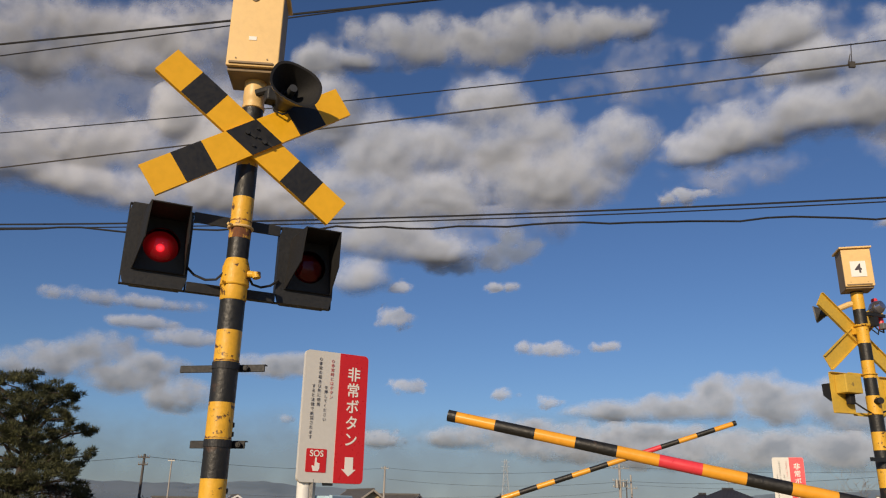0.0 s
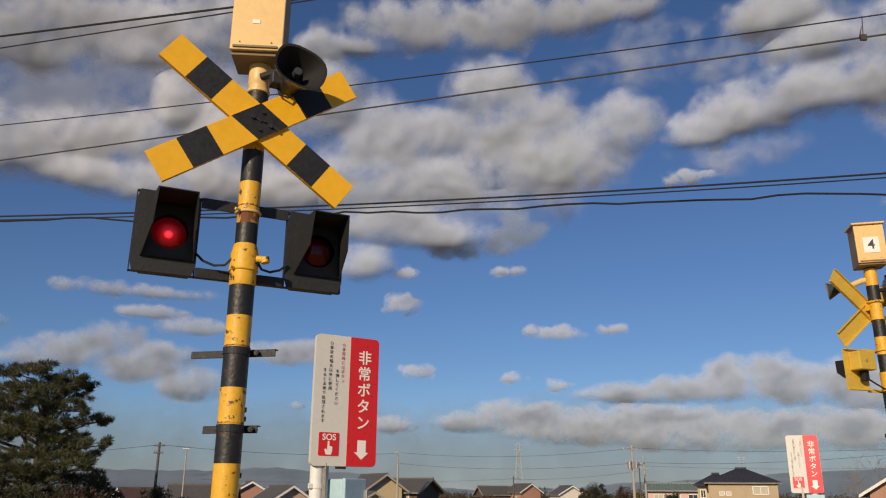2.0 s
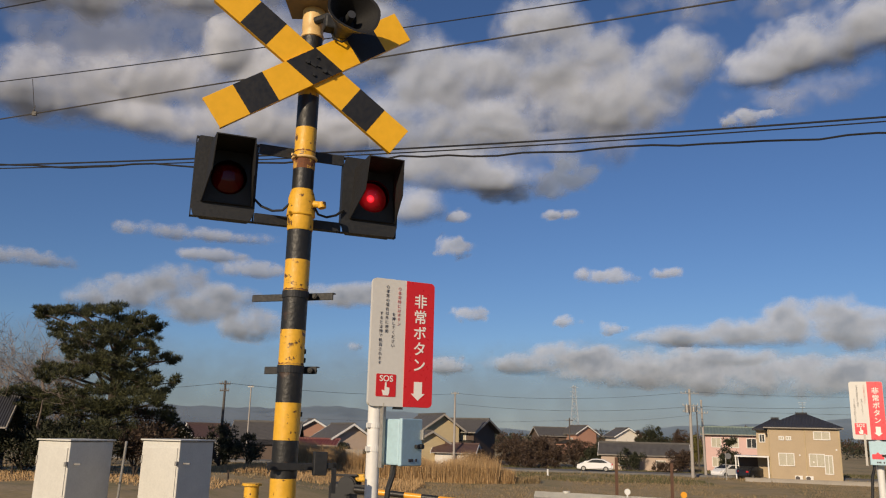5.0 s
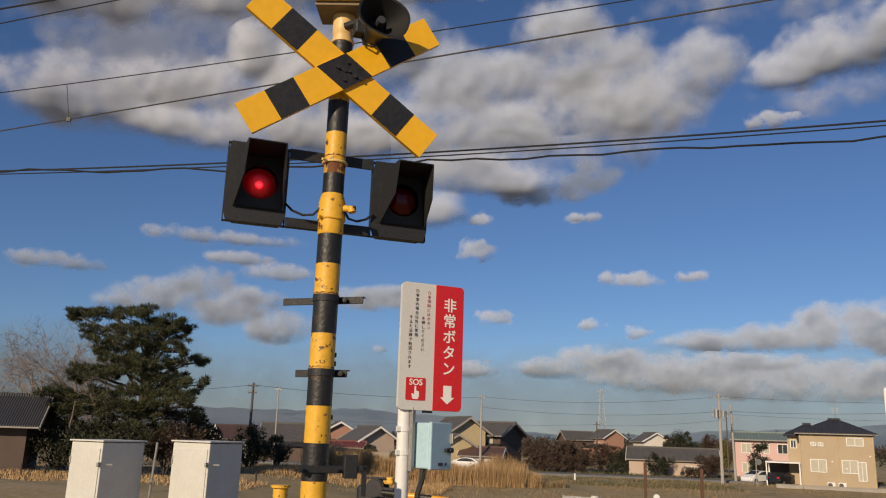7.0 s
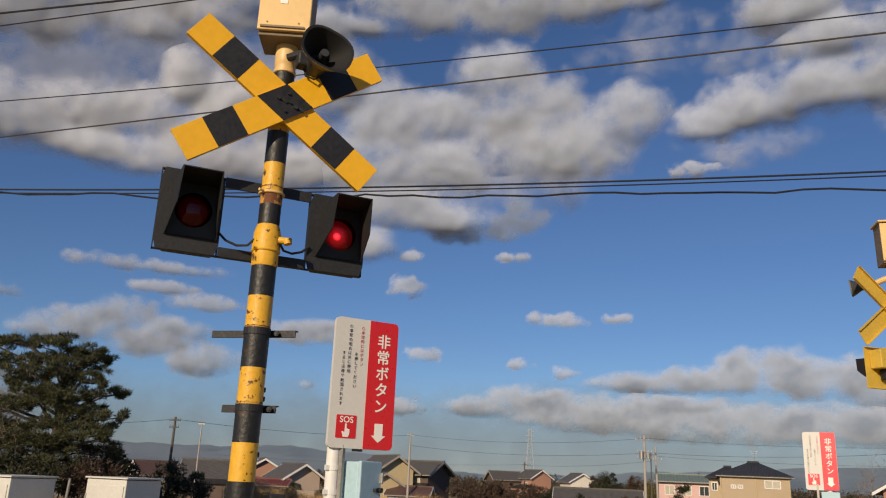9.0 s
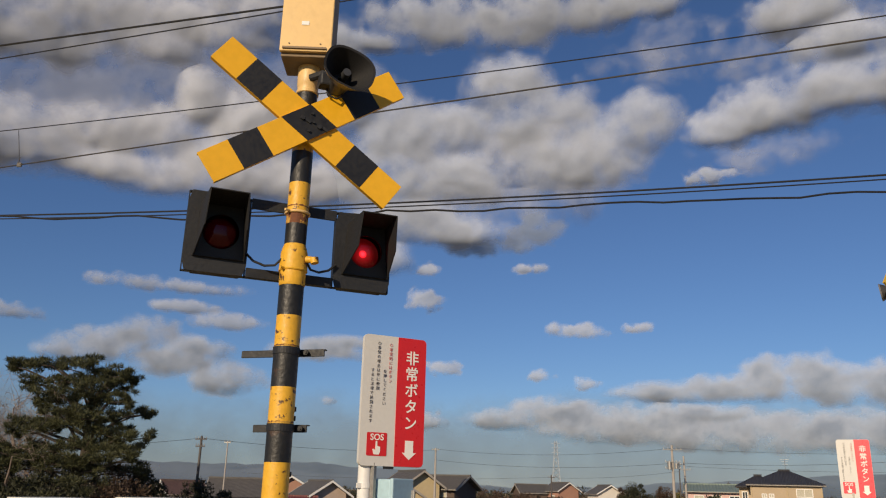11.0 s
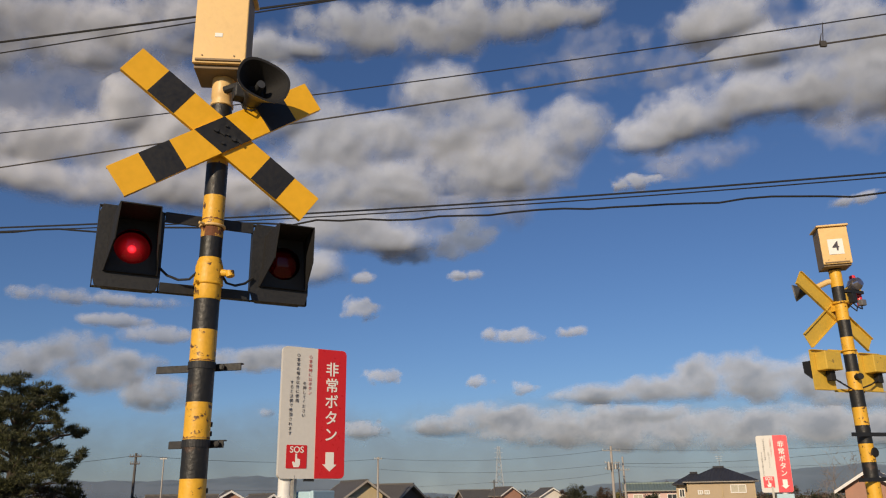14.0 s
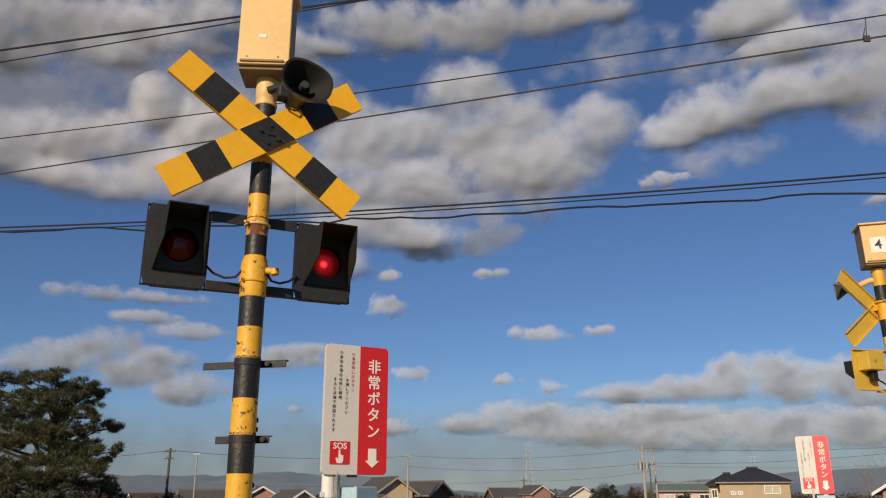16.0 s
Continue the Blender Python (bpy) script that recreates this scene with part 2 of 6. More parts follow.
def cloud(label, drift, blobs, relief=1.0, ragged=0.42, seed=0.0, grain=1.0, material=None, thinner=0.0, R=3000.0, floor=0.6):
    """A bank of cloud made of puffs (azimuth, height, half width, half height in degrees) on a wide arc,
    swelling in rounded heads towards the viewer where it is deep. drift: degrees of azimuth each second."""
    step = 0.15
    a0 = min(b[0] - b[2] * 2.0 for b in blobs)
    a1 = max(b[0] + b[2] * 2.0 for b in blobs)
    e0 = max(floor, min(b[1] - b[3] * 2.0 for b in blobs))
    e1 = max(b[1] + b[3] * 2.0 for b in blobs)
    na, ne = int((a1 - a0) / step) + 2, int((e1 - e0) / step) + 2
    A, E = np.meshgrid(np.linspace(a0, a1, na), np.linspace(e0, e1, ne), indexing="ij")
    fb = np.empty(A.shape)
    heads = np.empty(A.shape)
    for i in range(na):
        for j in range(ne):
            p = Vector((A[i, j] * 0.34, E[i, j] * 0.42, seed)) * grain
            w = noise.noise(p * 0.9 + Vector((9, 2, 4))) * 0.35
            fb[i, j] = noise.fractal(p, 0.9, 2.1, 5)
            q = p + Vector((w, w * 0.7, 3.0))
            heads[i, j] = noise.noise(q * 1.1) + 0.45 * noise.noise(q * 2.3)
    D = np.full(A.shape, -3.0)
    for ba, be, bw, bh in blobs:
        up = np.where(E < be, 1.15, 1.0)
        d = 1.0 - ((A - ba) / bw) ** 2 - ((E - be) * up / bh) ** 2
        m = np.maximum(D, d)
        D = m + 0.22 * np.log(np.exp(np.maximum((D - m) / 0.22, -40)) + np.exp(np.maximum((d - m) / 0.22, -40)))
    base = np.clip(D, -1.5, 1.5)
    D = base * 0.62 + 0.10 - thinner + ragged * fb
    keep = D > -0.80
    size = sum(b[3] for b in blobs) / len(blobs)
    dome = np.clip((base + 0.9) / 2.2, 0, 1)
    dome = dome * dome * (3 - 2 * dome)
    swell = (dome * 1.1 + 0.13 * heads + 0.4) * size * 34 * relief
    ra, re = np.radians(A), np.radians(E)
    rad = R - swell
    X, Y, Z = rad * np.sin(ra) * np.cos(re), rad * np.cos(ra) * np.cos(re), rad * np.sin(re)
    index = np.full(A.shape, -1)
    ok = keep[:-1, :-1] | keep[1:, :-1] | keep[1:, 1:] | keep[:-1, 1:]
    use = np.zeros(A.shape, bool)
    for di in (0, 1):
        for dj in (0, 1):
            use[di:na - 1 + di, dj:ne - 1 + dj] |= ok
    index[use] = np.arange(use.sum())
    verts = np.stack([X[use], Y[use], Z[use]], 1)
    i, j = np.nonzero(ok)
    faces = np.stack([index[i, j], index[i + 1, j], index[i + 1, j + 1], index[i, j + 1]], 1)
    me = from_arrays("cloud", verts, faces, material or CLOUD, True)
    attr = me.attributes.new("thickness", "FLOAT", "POINT")
    attr.data.foreach_set("value", np.clip(D[use], -1, 2).astype(np.float32))
    ob = tagged(new("cloud", me), label, "cloud", "clouds in the sky", "stuff")
    CLOUDS.append((ob, drift))
    return ob


GREY_CLOUD = "large grey cumulus cloud with sunlit cream edges"
LOW_CLOUD = "long low grey cloud bank with bright upper edge"
PUFF = "small pale drifting cloud puff in blue sky"
cloud(GREY_CLOUD, -0.17, [(-2.6, 25.1, 2.9, 2.0), (1.4, 28.2, 3.7, 2.2), (3.6, 25.6, 5.3, 3.3), (6.6, 23.1, 5.7, 2.6), (11.7, 25.2, 3.1, 2.4), (-6.5, 24.4, 4.3, 3.1), (-8.2, 21.5, 5.6, 2.6), (-2.2, 21.7, 6.6, 2.3), (-11.0, 26.9, 2.9, 3.1), (-5.5, 18.8, 5.1, 1.9), (-2.1, 18.1, 4.1, 1.4), (-7.5, 15.8, 2.3, 1.4)], seed=1.3)
cloud(GREY_CLOUD, -0.17, [(-5.0, 32.4, 5.7, 1.7), (0.6, 32.5, 5.7, 2.0), (6.2, 33.2, 6.3, 1.8), (11.7, 33.2, 4.2, 1.3), (-8.5, 31.1, 3.0, 0.9), (-12.1, 30.6, 2.1, 1.3)], seed=4.1, relief=0.8, ragged=0.6)
cloud(GREY_CLOUD, -0.17, [(32.5, 25.5, 4.3, 2.8), (29.0, 26.0, 4.6, 2.3), (24.8, 25.8, 4.1, 1.9), (20.7, 25.1, 3.7, 1.9), (17.3, 24.2, 2.6, 1.4), (31.6, 28.3, 4.8, 2.6), (23.6, 31.1, 4.1, 1.8), (26.8, 28.7, 4.2, 1.8), (36.2, 25.6, 5.8, 3.6), (38.9, 25.1, 4.9, 3.6)], seed=7.7, ragged=0.5)
cloud(GREY_CLOUD, -0.14, [(-28.1, 22.4, 3.8, 1.9), (-25.7, 22.8, 4.5, 2.2), (-21.8, 25.8, 2.2, 2.3), (-18.8, 21.3, 6.2, 2.3), (-24.3, 20.1, 5.1, 1.7), (-17.5, 24.3, 3.9, 3.3), (-27.5, 20.3, 3.8, 1.4), (-13.5, 21.0, 3.8, 2.0), (-31.6, 21.2, 3.8, 2.3), (-34.4, 21.1, 4.2, 2.3)], seed=9.2, material=PALE_CLOUD)
cloud(GREY_CLOUD, -0.14, [(-28.9, 29.7, 6.6, 2.3), (-25.0, 28.6, 3.2, 1.5), (-21.7, 30.4, 5.1, 1.9), (-19.0, 32.0, 4.1, 2.0), (-32.7, 28.0, 5.0, 2.6), (-36.6, 27.9, 5.0, 2.6)], seed=12.5, relief=0.8, ragged=0.5, material=PALE_CLOUD)
cloud("thin grey veil of high cloud", -0.15, [(-18.0, 26.0, 7.0, 4.0), (-24.0, 27.5, 7.0, 4.0), (-30.0, 24.5, 7.0, 4.5), (2.0, 22.0, 9.0, 4.0)], relief=0.3, seed=51.0, ragged=0.45, thinner=0.05, R=3500.0, material=VEIL)
cloud("thin grey veil of high cloud", -0.15, [(14.0, 29.5, 7.0, 2.6), (24.0, 29.5, 8.0, 3.0), (20.0, 22.5, 6.0, 1.6), (34.0, 23.0, 7.0, 2.4)], relief=0.3, seed=57.0, ragged=0.5, thinner=0.35, R=3500.0, material=VEIL)
cloud("dark ragged shred of cloud, shade in its colour", -0.17, [(3.8, 18.3, 2.2, 1.3), (2.2, 17.2, 1.4, 0.8), (-0.7, 17.0, 2.2, 0.8)], relief=0.5, seed=61.0, ragged=0.6, grain=1.8, material=TATTER)
cloud(LOW_CLOUD, -0.06, [(-23.5, 9.4, 2.5, 1.3), (-25.9, 8.5, 3.3, 1.1), (-21.1, 8.1, 3.5, 1.3), (-17.9, 7.0, 2.7, 1.1), (-19.5, 8.9, 2.3, 0.9), (-28.1, 8.0, 2.0, 0.6)], seed=15.1, ragged=0.5, grain=1.5, material=BANK)
cloud(LOW_CLOUD, -0.07, [(-24.5, 13.0, 2.5, 0.6), (-20.6, 13.0, 3.3, 0.5), (-21.0, 11.6, 2.1, 0.5), (-18.2, 10.8, 2.5, 0.6), (-32.6, 10.3, 2.9, 0.6)], seed=17.3, ragged=0.6, grain=1.7, material=WISP)
cloud(LOW_CLOUD, -0.07, [(-11.3, 9.3, 3.5, 0.9), (-9.1, 9.9, 1.9, 0.6)], seed=18.3, ragged=0.5, grain=1.5, material=BANK)
cloud(LOW_CLOUD, -0.03, [(21.0, 7.8, 3.4, 1.4), (17.6, 7.0, 4.7, 1.0), (13.8, 6.8, 4.1, 0.8), (23.7, 7.1, 4.1, 1.4), (26.7, 7.0, 4.1, 1.3), (29.9, 6.3, 4.1, 1.3), (32.6, 6.1, 4.1, 1.3), (35.7, 5.8, 4.1, 1.3)], seed=19.9, ragged=0.45, grain=1.6, material=BANK)
cloud(LOW_CLOUD, -0.03, [(1.9, 4.9, 2.9, 0.8), (5.3, 5.4, 3.4, 1.1), (8.2, 4.5, 5.0, 1.3), (12.1, 4.8, 4.5, 1.4), (16.2, 4.1, 5.4, 1.3), (20.5, 4.1, 5.4, 1.3), (24.3, 4.1, 5.0, 1.3), (27.6, 4.1, 5.0, 1.3), (31.0, 3.8, 5.0, 1.3), (34.2, 3.6, 5.0, 1.3), (15.5, 5.3, 3.6, 0.7)], seed=22.4, ragged=0.5, grain=1.6, material=BANK)
cloud("thin grey-blue haze bank along the horizon", -0.02, [(-34.0, 1.8, 20.0, 4.2), (-8.0, 1.8, 20.0, 4.2), (12.0, 1.8, 20.0, 4.6), (36.0, 2.0, 20.0, 5.0)], relief=0.1, seed=41.0, ragged=0.15, material=HAZE, floor=-0.05)
for k, (da, blobs) in enumerate([(-0.12, [(-4.4, 13.0, 1.3, 0.9)]), (-0.08, [(-2.9, 8.3, 1.3, 0.6)]), (-0.12, [(5.1, 11.2, 0.6, 0.45), (7.0, 11.0, 2.0, 0.6)]), (-0.11, [(10.9, 11.2, 1.1, 0.4)]), (-0.08, [(7.4, 7.4, 0.9, 0.5)]), (-0.08, [(4.3, 7.9, 1.1, 0.4)]), (-0.13, [(3.5, 15.5, 1.2, 0.4)]), (-0.13, [(-4.0, 15.2, 1.3, 0.4)]), (-0.05, [(-4.1, 4.7, 2.0, 0.6)]), (-0.06, [(-10.8, 5.8, 0.6, 0.4)]), (-0.16, [(16.2, 21.3, 2.0, 0.6)]), (-0.12, [(30.7, 18.2, 1.7, 0.45)])]):
    cloud(PUFF, da, blobs, seed=30 + 3.7 * k, ragged=0.85, grain=2.6, material=WISP)


# ================= ground =================
ACROSS = Vector((0.306, 0.952, 0))  # across the railway


def ground_z(x, y):
    """Level crossing on a low bank, fields below it on the far side."""
    p = x * ACROSS.x + (y - 6.56) * ACROSS.y
    s = min(1, max(0, (p - 8.5) / 16))
    s = s * s * (3 - 2 * s)
    garden = min(1, max(0, (-9 - x) / 9)) * min(1, max(0, (96 - y) / 20))
    return (-2.9 + 1.2 * garden) * s


def ground_material():
    m = bpy.data.materials.new("dry_field_ground")
    m.use_nodes = True
    nt = m.node_tree
    nodes, links = nt.nodes, nt.links
    bsdf = nodes["Principled BSDF"]
    bsdf.inputs["Roughness"].default_value = 0.95
    tc = nodes.new("ShaderNodeTexCoord")
    last = None
    for sc, lo, hi, ca in ((0.09, 0.42, 0.58, (0.17, 0.155, 0.065)), (0.5, 0.45, 0.6, (0.35, 0.26, 0.14)), (5.0, 0.5, 0.65, (0.36, 0.27, 0.155))):
        n = nodes.new("ShaderNodeTexNoise")
        n.inputs["Scale"].default_value = sc
        n.inputs["Detail"].default_value = 6
        links.new(tc.outputs["Object"], n.inputs["Vector"])
        r = nodes.new("ShaderNodeMapRange")
        r.inputs["From Min"].default_value = lo
        r.inputs["From Max"].default_value = hi
        r.inputs["To Max"].default_value = 0.85
        links.new(n.outputs["Fac"], r.inputs["Value"])
        mx = nodes.new("ShaderNodeMix")
        mx.data_type = "RGBA"
        links.new(r.outputs[0], mx.inputs[0])
        if last is None:
            mx.inputs[6].default_value = (0.31, 0.235, 0.105, 1)
        else:
            links.new(last, mx.inputs[6])
        mx.inputs[7].default_value = (*ca, 1)
        last = mx.outputs[2]
    links.new(last, bsdf.inputs["Base Color"])
    nb = nodes.new("ShaderNodeTexNoise")
    nb.inputs["Scale"].default_value = 3.0
    nb.inputs["Detail"].default_value = 8
    links.new(tc.outputs["Object"], nb.inputs["Vector"])
    bp = nodes.new("ShaderNodeBump")
    bp.inputs["Strength"].default_value = 0.35
    bp.inputs["Distance"].default_value = 0.15
    links.new(nb.outputs["Fac"], bp.inputs["Height"])
    links.new(bp.outputs[0], bsdf.inputs["Normal"])
    return m


def build_ground():
    radii = [0.0] + list(np.geomspace(1.5, 4400, 90))
    n = 120
    verts = [(0, 0, 0)]
    for r in radii[1:]:
        for k in range(n):
            x, y = r * math.cos(k * math.tau / n), r * math.sin(k * math.tau / n)
            z = ground_z(x, y)
            if 40 < r < 200:
                z += 0.18 * noise.noise(Vector((x * 0.15, y * 0.15, 0)))
            verts.append((x, y, z))
    faces = [(0, 1 + k, 1 + (k + 1) % n) for k in range(n)]
    for i in range(len(radii) - 2):
        a, b = 1 + i * n, 1 + (i + 1) * n
        faces += [(a + k, b + k, b + (k + 1) % n, a + (k + 1) % n) for k in range(n)]
    tagged(new("ground", from_arrays("ground", verts, faces, ground_material(), True)), "flat winter fields of dry brown and green grass", "ground", kind="structure")


build_ground()


# ================= near crossing signal =================
def pole_bands(parent, first, last, base, pitch, joint, r_low, r_up):
    """Black and yellow painted rings of a two-stage steel pole."""
    k = 0
    z = first
    while z < last - 0.01:
        top = min(last, z + pitch)
        bm = bmesh.new()
        r = r_low if z + 0.02 < joint else r_up
        lathe(bm, [(r, z), (r, top)], 32)
        yellow = (k + base) % 2 == 0
        part("painted_band", bm, YELLOW if yellow else BLACK, parent, "yellow painted band, chipped" if yellow else "black painted band", smooth=True)
        z, k = top, k + 1


def crossbuck(post, zc, y, L=1.083, w=0.157, angle=35.0):
    """Two crossed boards, each with three black blocks on yellow."""
    for sign, yy, off in ((1, y, 0.0), (-1, y - 0.012, -0.012)):
        rot = Matrix.Rotation(radians(angle * sign), 4, "Y")
        bm = bmesh.new()
        box(bm, L, 0.008, w, 0, 0, 0, bevel=0.0015)
        arm = part("cross_arm", bm, YELLOW_BOARD, post, "yellow board arm with black blocks", m=Matrix.Translation((0, yy, zc)) @ rot @ Matrix.Translation((off, 0, 0)))
        for e in (-1, 1):
            bm = bmesh.new()
            box(bm, L - 0.004, 0.020, 0.005, 0, 0.014, e * (w / 2 - 0.004))
            part("folded_edge", bm, YELLOW_BOARD, arm)
        b = L / 7
        for i in (1, 5):
            bm = bmesh.new()
            box(bm, b, 0.0012, w - 0.001, -L / 2 + (i + 0.5) * b, -0.0046, 0)
            part("black_stripe", bm, BLACK_BOARD, arm)
    # black lozenge where the boards meet
    a = radians(angle)
    hx, hz = w / 2 / math.sin(a), w / 2 / math.cos(a)
    bm = bmesh.new()
    prism(bm, [(hx, zc), (0, zc + hz), (-hx, zc), (0, zc - hz)], y - 0.0185, y - 0.0165)
    part("centre_plate", bm, BLACK_BOARD, post, "black lozenge plate")


def hood_mesh(depth_top=0.215, depth_mid=0.185, depth_bot=0.012, kink=-0.25, w=0.219, h=0.262, t=0.005):
    """Visor round a lens: deep at the top, its cheeks cut back below the middle down to the panel."""
    bm = bmesh.new()
    hw, hh = w / 2, h / 2
    zk = kink * hh
    back = [(-hw + 0.010, hh), (hw - 0.010, hh), (hw, zk), (hw + 0.010, -hh), (-hw - 0.010, -hh), (-hw, zk)]
    front = [(-hw + 0.022, hh + 0.004), (hw - 0.022, hh + 0.004), (hw - 0.014, zk), (hw + 0.006, -hh), (-hw - 0.006, -hh), (-hw + 0.014, zk)]
    deep = [depth_top, depth_top, depth_mid, depth_bot, depth_bot, depth_mid]

    def ring(s, inset):
        out = []
        for (bx, bz), (fx, fz), d in zip(back, front, deep):
            x, z = bx + (fx - bx) * s, bz + (fz - bz) * s
            out.append(bm.verts.new((x - math.copysign(inset, x), -d * s, z - (math.copysign(inset, z) if abs(z) > 0.08 else 0))))
        return out

    rings = [ring(0, 0), ring(0.5, 0), ring(1, 0), ring(1, t), ring(0.5, t), ring(0, t)]
    for a, b in zip(rings, rings[1:]):
        for i in range(6):
            bm.faces.new((a[i], a[(i + 1) % 6], b[(i + 1) % 6], b[i]))
    return bm


def plate_with_hole(w, h, cx, cz, hole_r, hx, hz, t):
    """Panel w by h with a round opening."""
    bm = bmesh.new()
    n = 32
    def outer(a):
        c, s = math.cos(a), math.sin(a)
        k = min((w / 2) / abs(c) if abs(c) > 1e-6 else 9, (h / 2) / abs(s) if abs(s) > 1e-6 else 9)
        return c * k + cx, s * k + cz
    rings = []
    for y in (0, t):
        o = [bm.verts.new((outer(math.tau * i / n + math.pi / 4)[0], y, outer(math.tau * i / n + math.pi / 4)[1])) for i in range(n)]
        q = [bm.verts.new((hx + hole_r * math.cos(math.tau * i / n + math.pi / 4), y, hz + hole_r * math.sin(math.tau * i / n + math.pi / 4))) for i in range(n)]
        rings += [o, q]
    for a, b in ((0, 1), (1, 3), (3, 2), (2, 0)):
        for i in range(n):
            bm.faces.new((rings[a][i], rings[a][(i + 1) % n], rings[b][(i + 1) % n], rings[b][i]))
    return bm


def lens_material():
    m = bpy.data.materials.new("red_lens")
    m.use_nodes = True
    nt = m.node_tree
    nodes, links = nt.nodes, nt.links
    nodes.remove(nodes["Principled BSDF"])
    tr = nodes.new("ShaderNodeBsdfTransparent")
    tr.inputs["Color"].default_value = (0.75, 0.06, 0.07, 1)
    gl = nodes.new("ShaderNodeBsdfGlossy")
    gl.inputs["Roughness"].default_value = 0.12
    gl.inputs["Color"].default_value = (0.9, 0.6, 0.6, 1)
    fr = nodes.new("ShaderNodeFresnel")
    mx = nodes.new("ShaderNodeMixShader")
    links.new(fr.outputs[0], mx.inputs[0])
    links.new(tr.outputs[0], mx.inputs[1])
    links.new(gl.outputs[0], mx.inputs[2])
    links.new(mx.outputs[0], nodes["Material Output"].inputs["Surface"])
    return m


def bulb_material():
    m = bpy.data.materials.new("glowing_lamp")
    m.use_nodes = True
    nt = m.node_tree
    nodes, links = nt.nodes, nt.links
    nodes.remove(nodes["Principled BSDF"])
    tc = nodes.new("ShaderNodeTexCoord")
    le = nodes.new("ShaderNodeVectorMath")
    le.operation = "LENGTH"
    links.new(tc.outputs["Object"], le.inputs[0])
    mr = nodes.new("ShaderNodeMapRange")
    mr.interpolation_type = "SMOOTHSTEP"
    mr.inputs["From Min"].default_value = 0.0
    mr.inputs["From Max"].default_value = 0.07
    mr.inputs["To Min"].default_value = 0.46
    mr.inputs["To Max"].default_value = 0.05
    links.new(le.outputs["Value"], mr.inputs["Value"])
    hot = nodes.new("ShaderNodeMapRange")
    hot.interpolation_type = "SMOOTHSTEP"
    hot.inputs["From Max"].default_value = 0.024
    hot.inputs["To Min"].default_value = 5.0
    hot.inputs["To Max"].default_value = 0.0
    links.new(le.outputs["Value"], hot.inputs["Value"])
    both = nodes.new("ShaderNodeMath")
    links.new(mr.outputs[0], both.inputs[0])
    links.new(hot.outputs[0], both.inputs[1])
    em = nodes.new("ShaderNodeEmission")
    em.inputs["Color"].default_value = (1.0, 0.20, 0.27, 1)
    links.new(both.outputs[0], em.inputs["Strength"])
    links.new(em.outputs[0], nodes["Material Output"].inputs["Surface"])
    return m


LENS, BULB = lens_material(), bulb_material()
SHUTTER = mat("unlit_lens_red", (0.17, 0.013, 0.016), 0.35, vary=0.3, scale=20)
SHUTTERS = {}


LAMP_U, LAMP_Y, LAMP_Z = 0.352, 0.062, 2.631  # lamps hang behind the pole


def lamp_unit(post, side):
    """Warning lamp: panel with a round opening, housing behind, glowing disc, added slides that hide it, lens, visor.
    """
    u, y, zc = LAMP_U * side + 0.015, LAMP_Y, LAMP_Z + 0.006
    pc, pw, ph = LAMP_U * side, 0.288, 0.387
    part("lamp_panel", plate_with_hole(pw, ph, pc, LAMP_Z, 0.083, u, zc, 0.012), BLACK_STEEL, post, m=pose(0, y, 0))
    bm = bmesh.new()
    for e in (-1, 1):
        box(bm, 0.004, 0.03, ph, pc + e * (pw / 2 - 0.002), y + 0.027, LAMP_Z)
        box(bm, pw, 0.03, 0.004, pc, y + 0.027, LAMP_Z + e * (ph / 2 - 0.002))
    part("panel_rim", bm, BLACK_STEEL, post)
    bm = bmesh.new()
    box(bm, 0.22, 0.006, 0.36, u, y + 0.105, LAMP_Z)
    for e in (-1, 1):
        box(bm, 0.006, 0.09, 0.36, u + e * 0.11, y + 0.058, LAMP_Z)
        box(bm, 0.22, 0.09, 0.006, u, y + 0.058, LAMP_Z + e * 0.18)
    part("lamp_housing", bm, BLACK_STEEL, post)
    bm = bmesh.new()
    bmesh.ops.create_circle(bm, cap_ends=True, segments=32, radius=0.081, matrix=Matrix.Rotation(radians(90), 4, "X"))
    part("lamp_disc", bm, BULB, post, "glowing red lamp", m=pose(u, y + 0.05, zc))
    # added slides block the glow for the dark phase, coloured like an unlit lens
    for half in (1, -1):
        bm = bmesh.new()
        prism(bm, [(0.087 * math.cos(math.pi * i / 14), half * 0.087 * math.sin(math.pi * i / 14) - half * 0.001) for i in range(15)], -0.002, 0.002)
        SHUTTERS[side, half] = part("lamp_slide", bm, SHUTTER, post, "dark red slide added to hide the glow", m=pose(u, y + 0.03, zc))
    bm = bmesh.new()
    prof = [(0.083 * math.cos(a), 0.036 * math.sin(a)) for a in np.linspace(0, math.pi / 2 - 0.02, 8)]
    lathe(bm, prof, 32, Matrix.Rotation(radians(90), 4, "X"))
    part("lens", bm, LENS, post, "domed red glass lens", smooth=True, m=pose(u, y - 0.001, zc))
    part("visor", hood_mesh(), HOOD, post, "deep black visor", m=pose(u, y - 0.0015, zc))


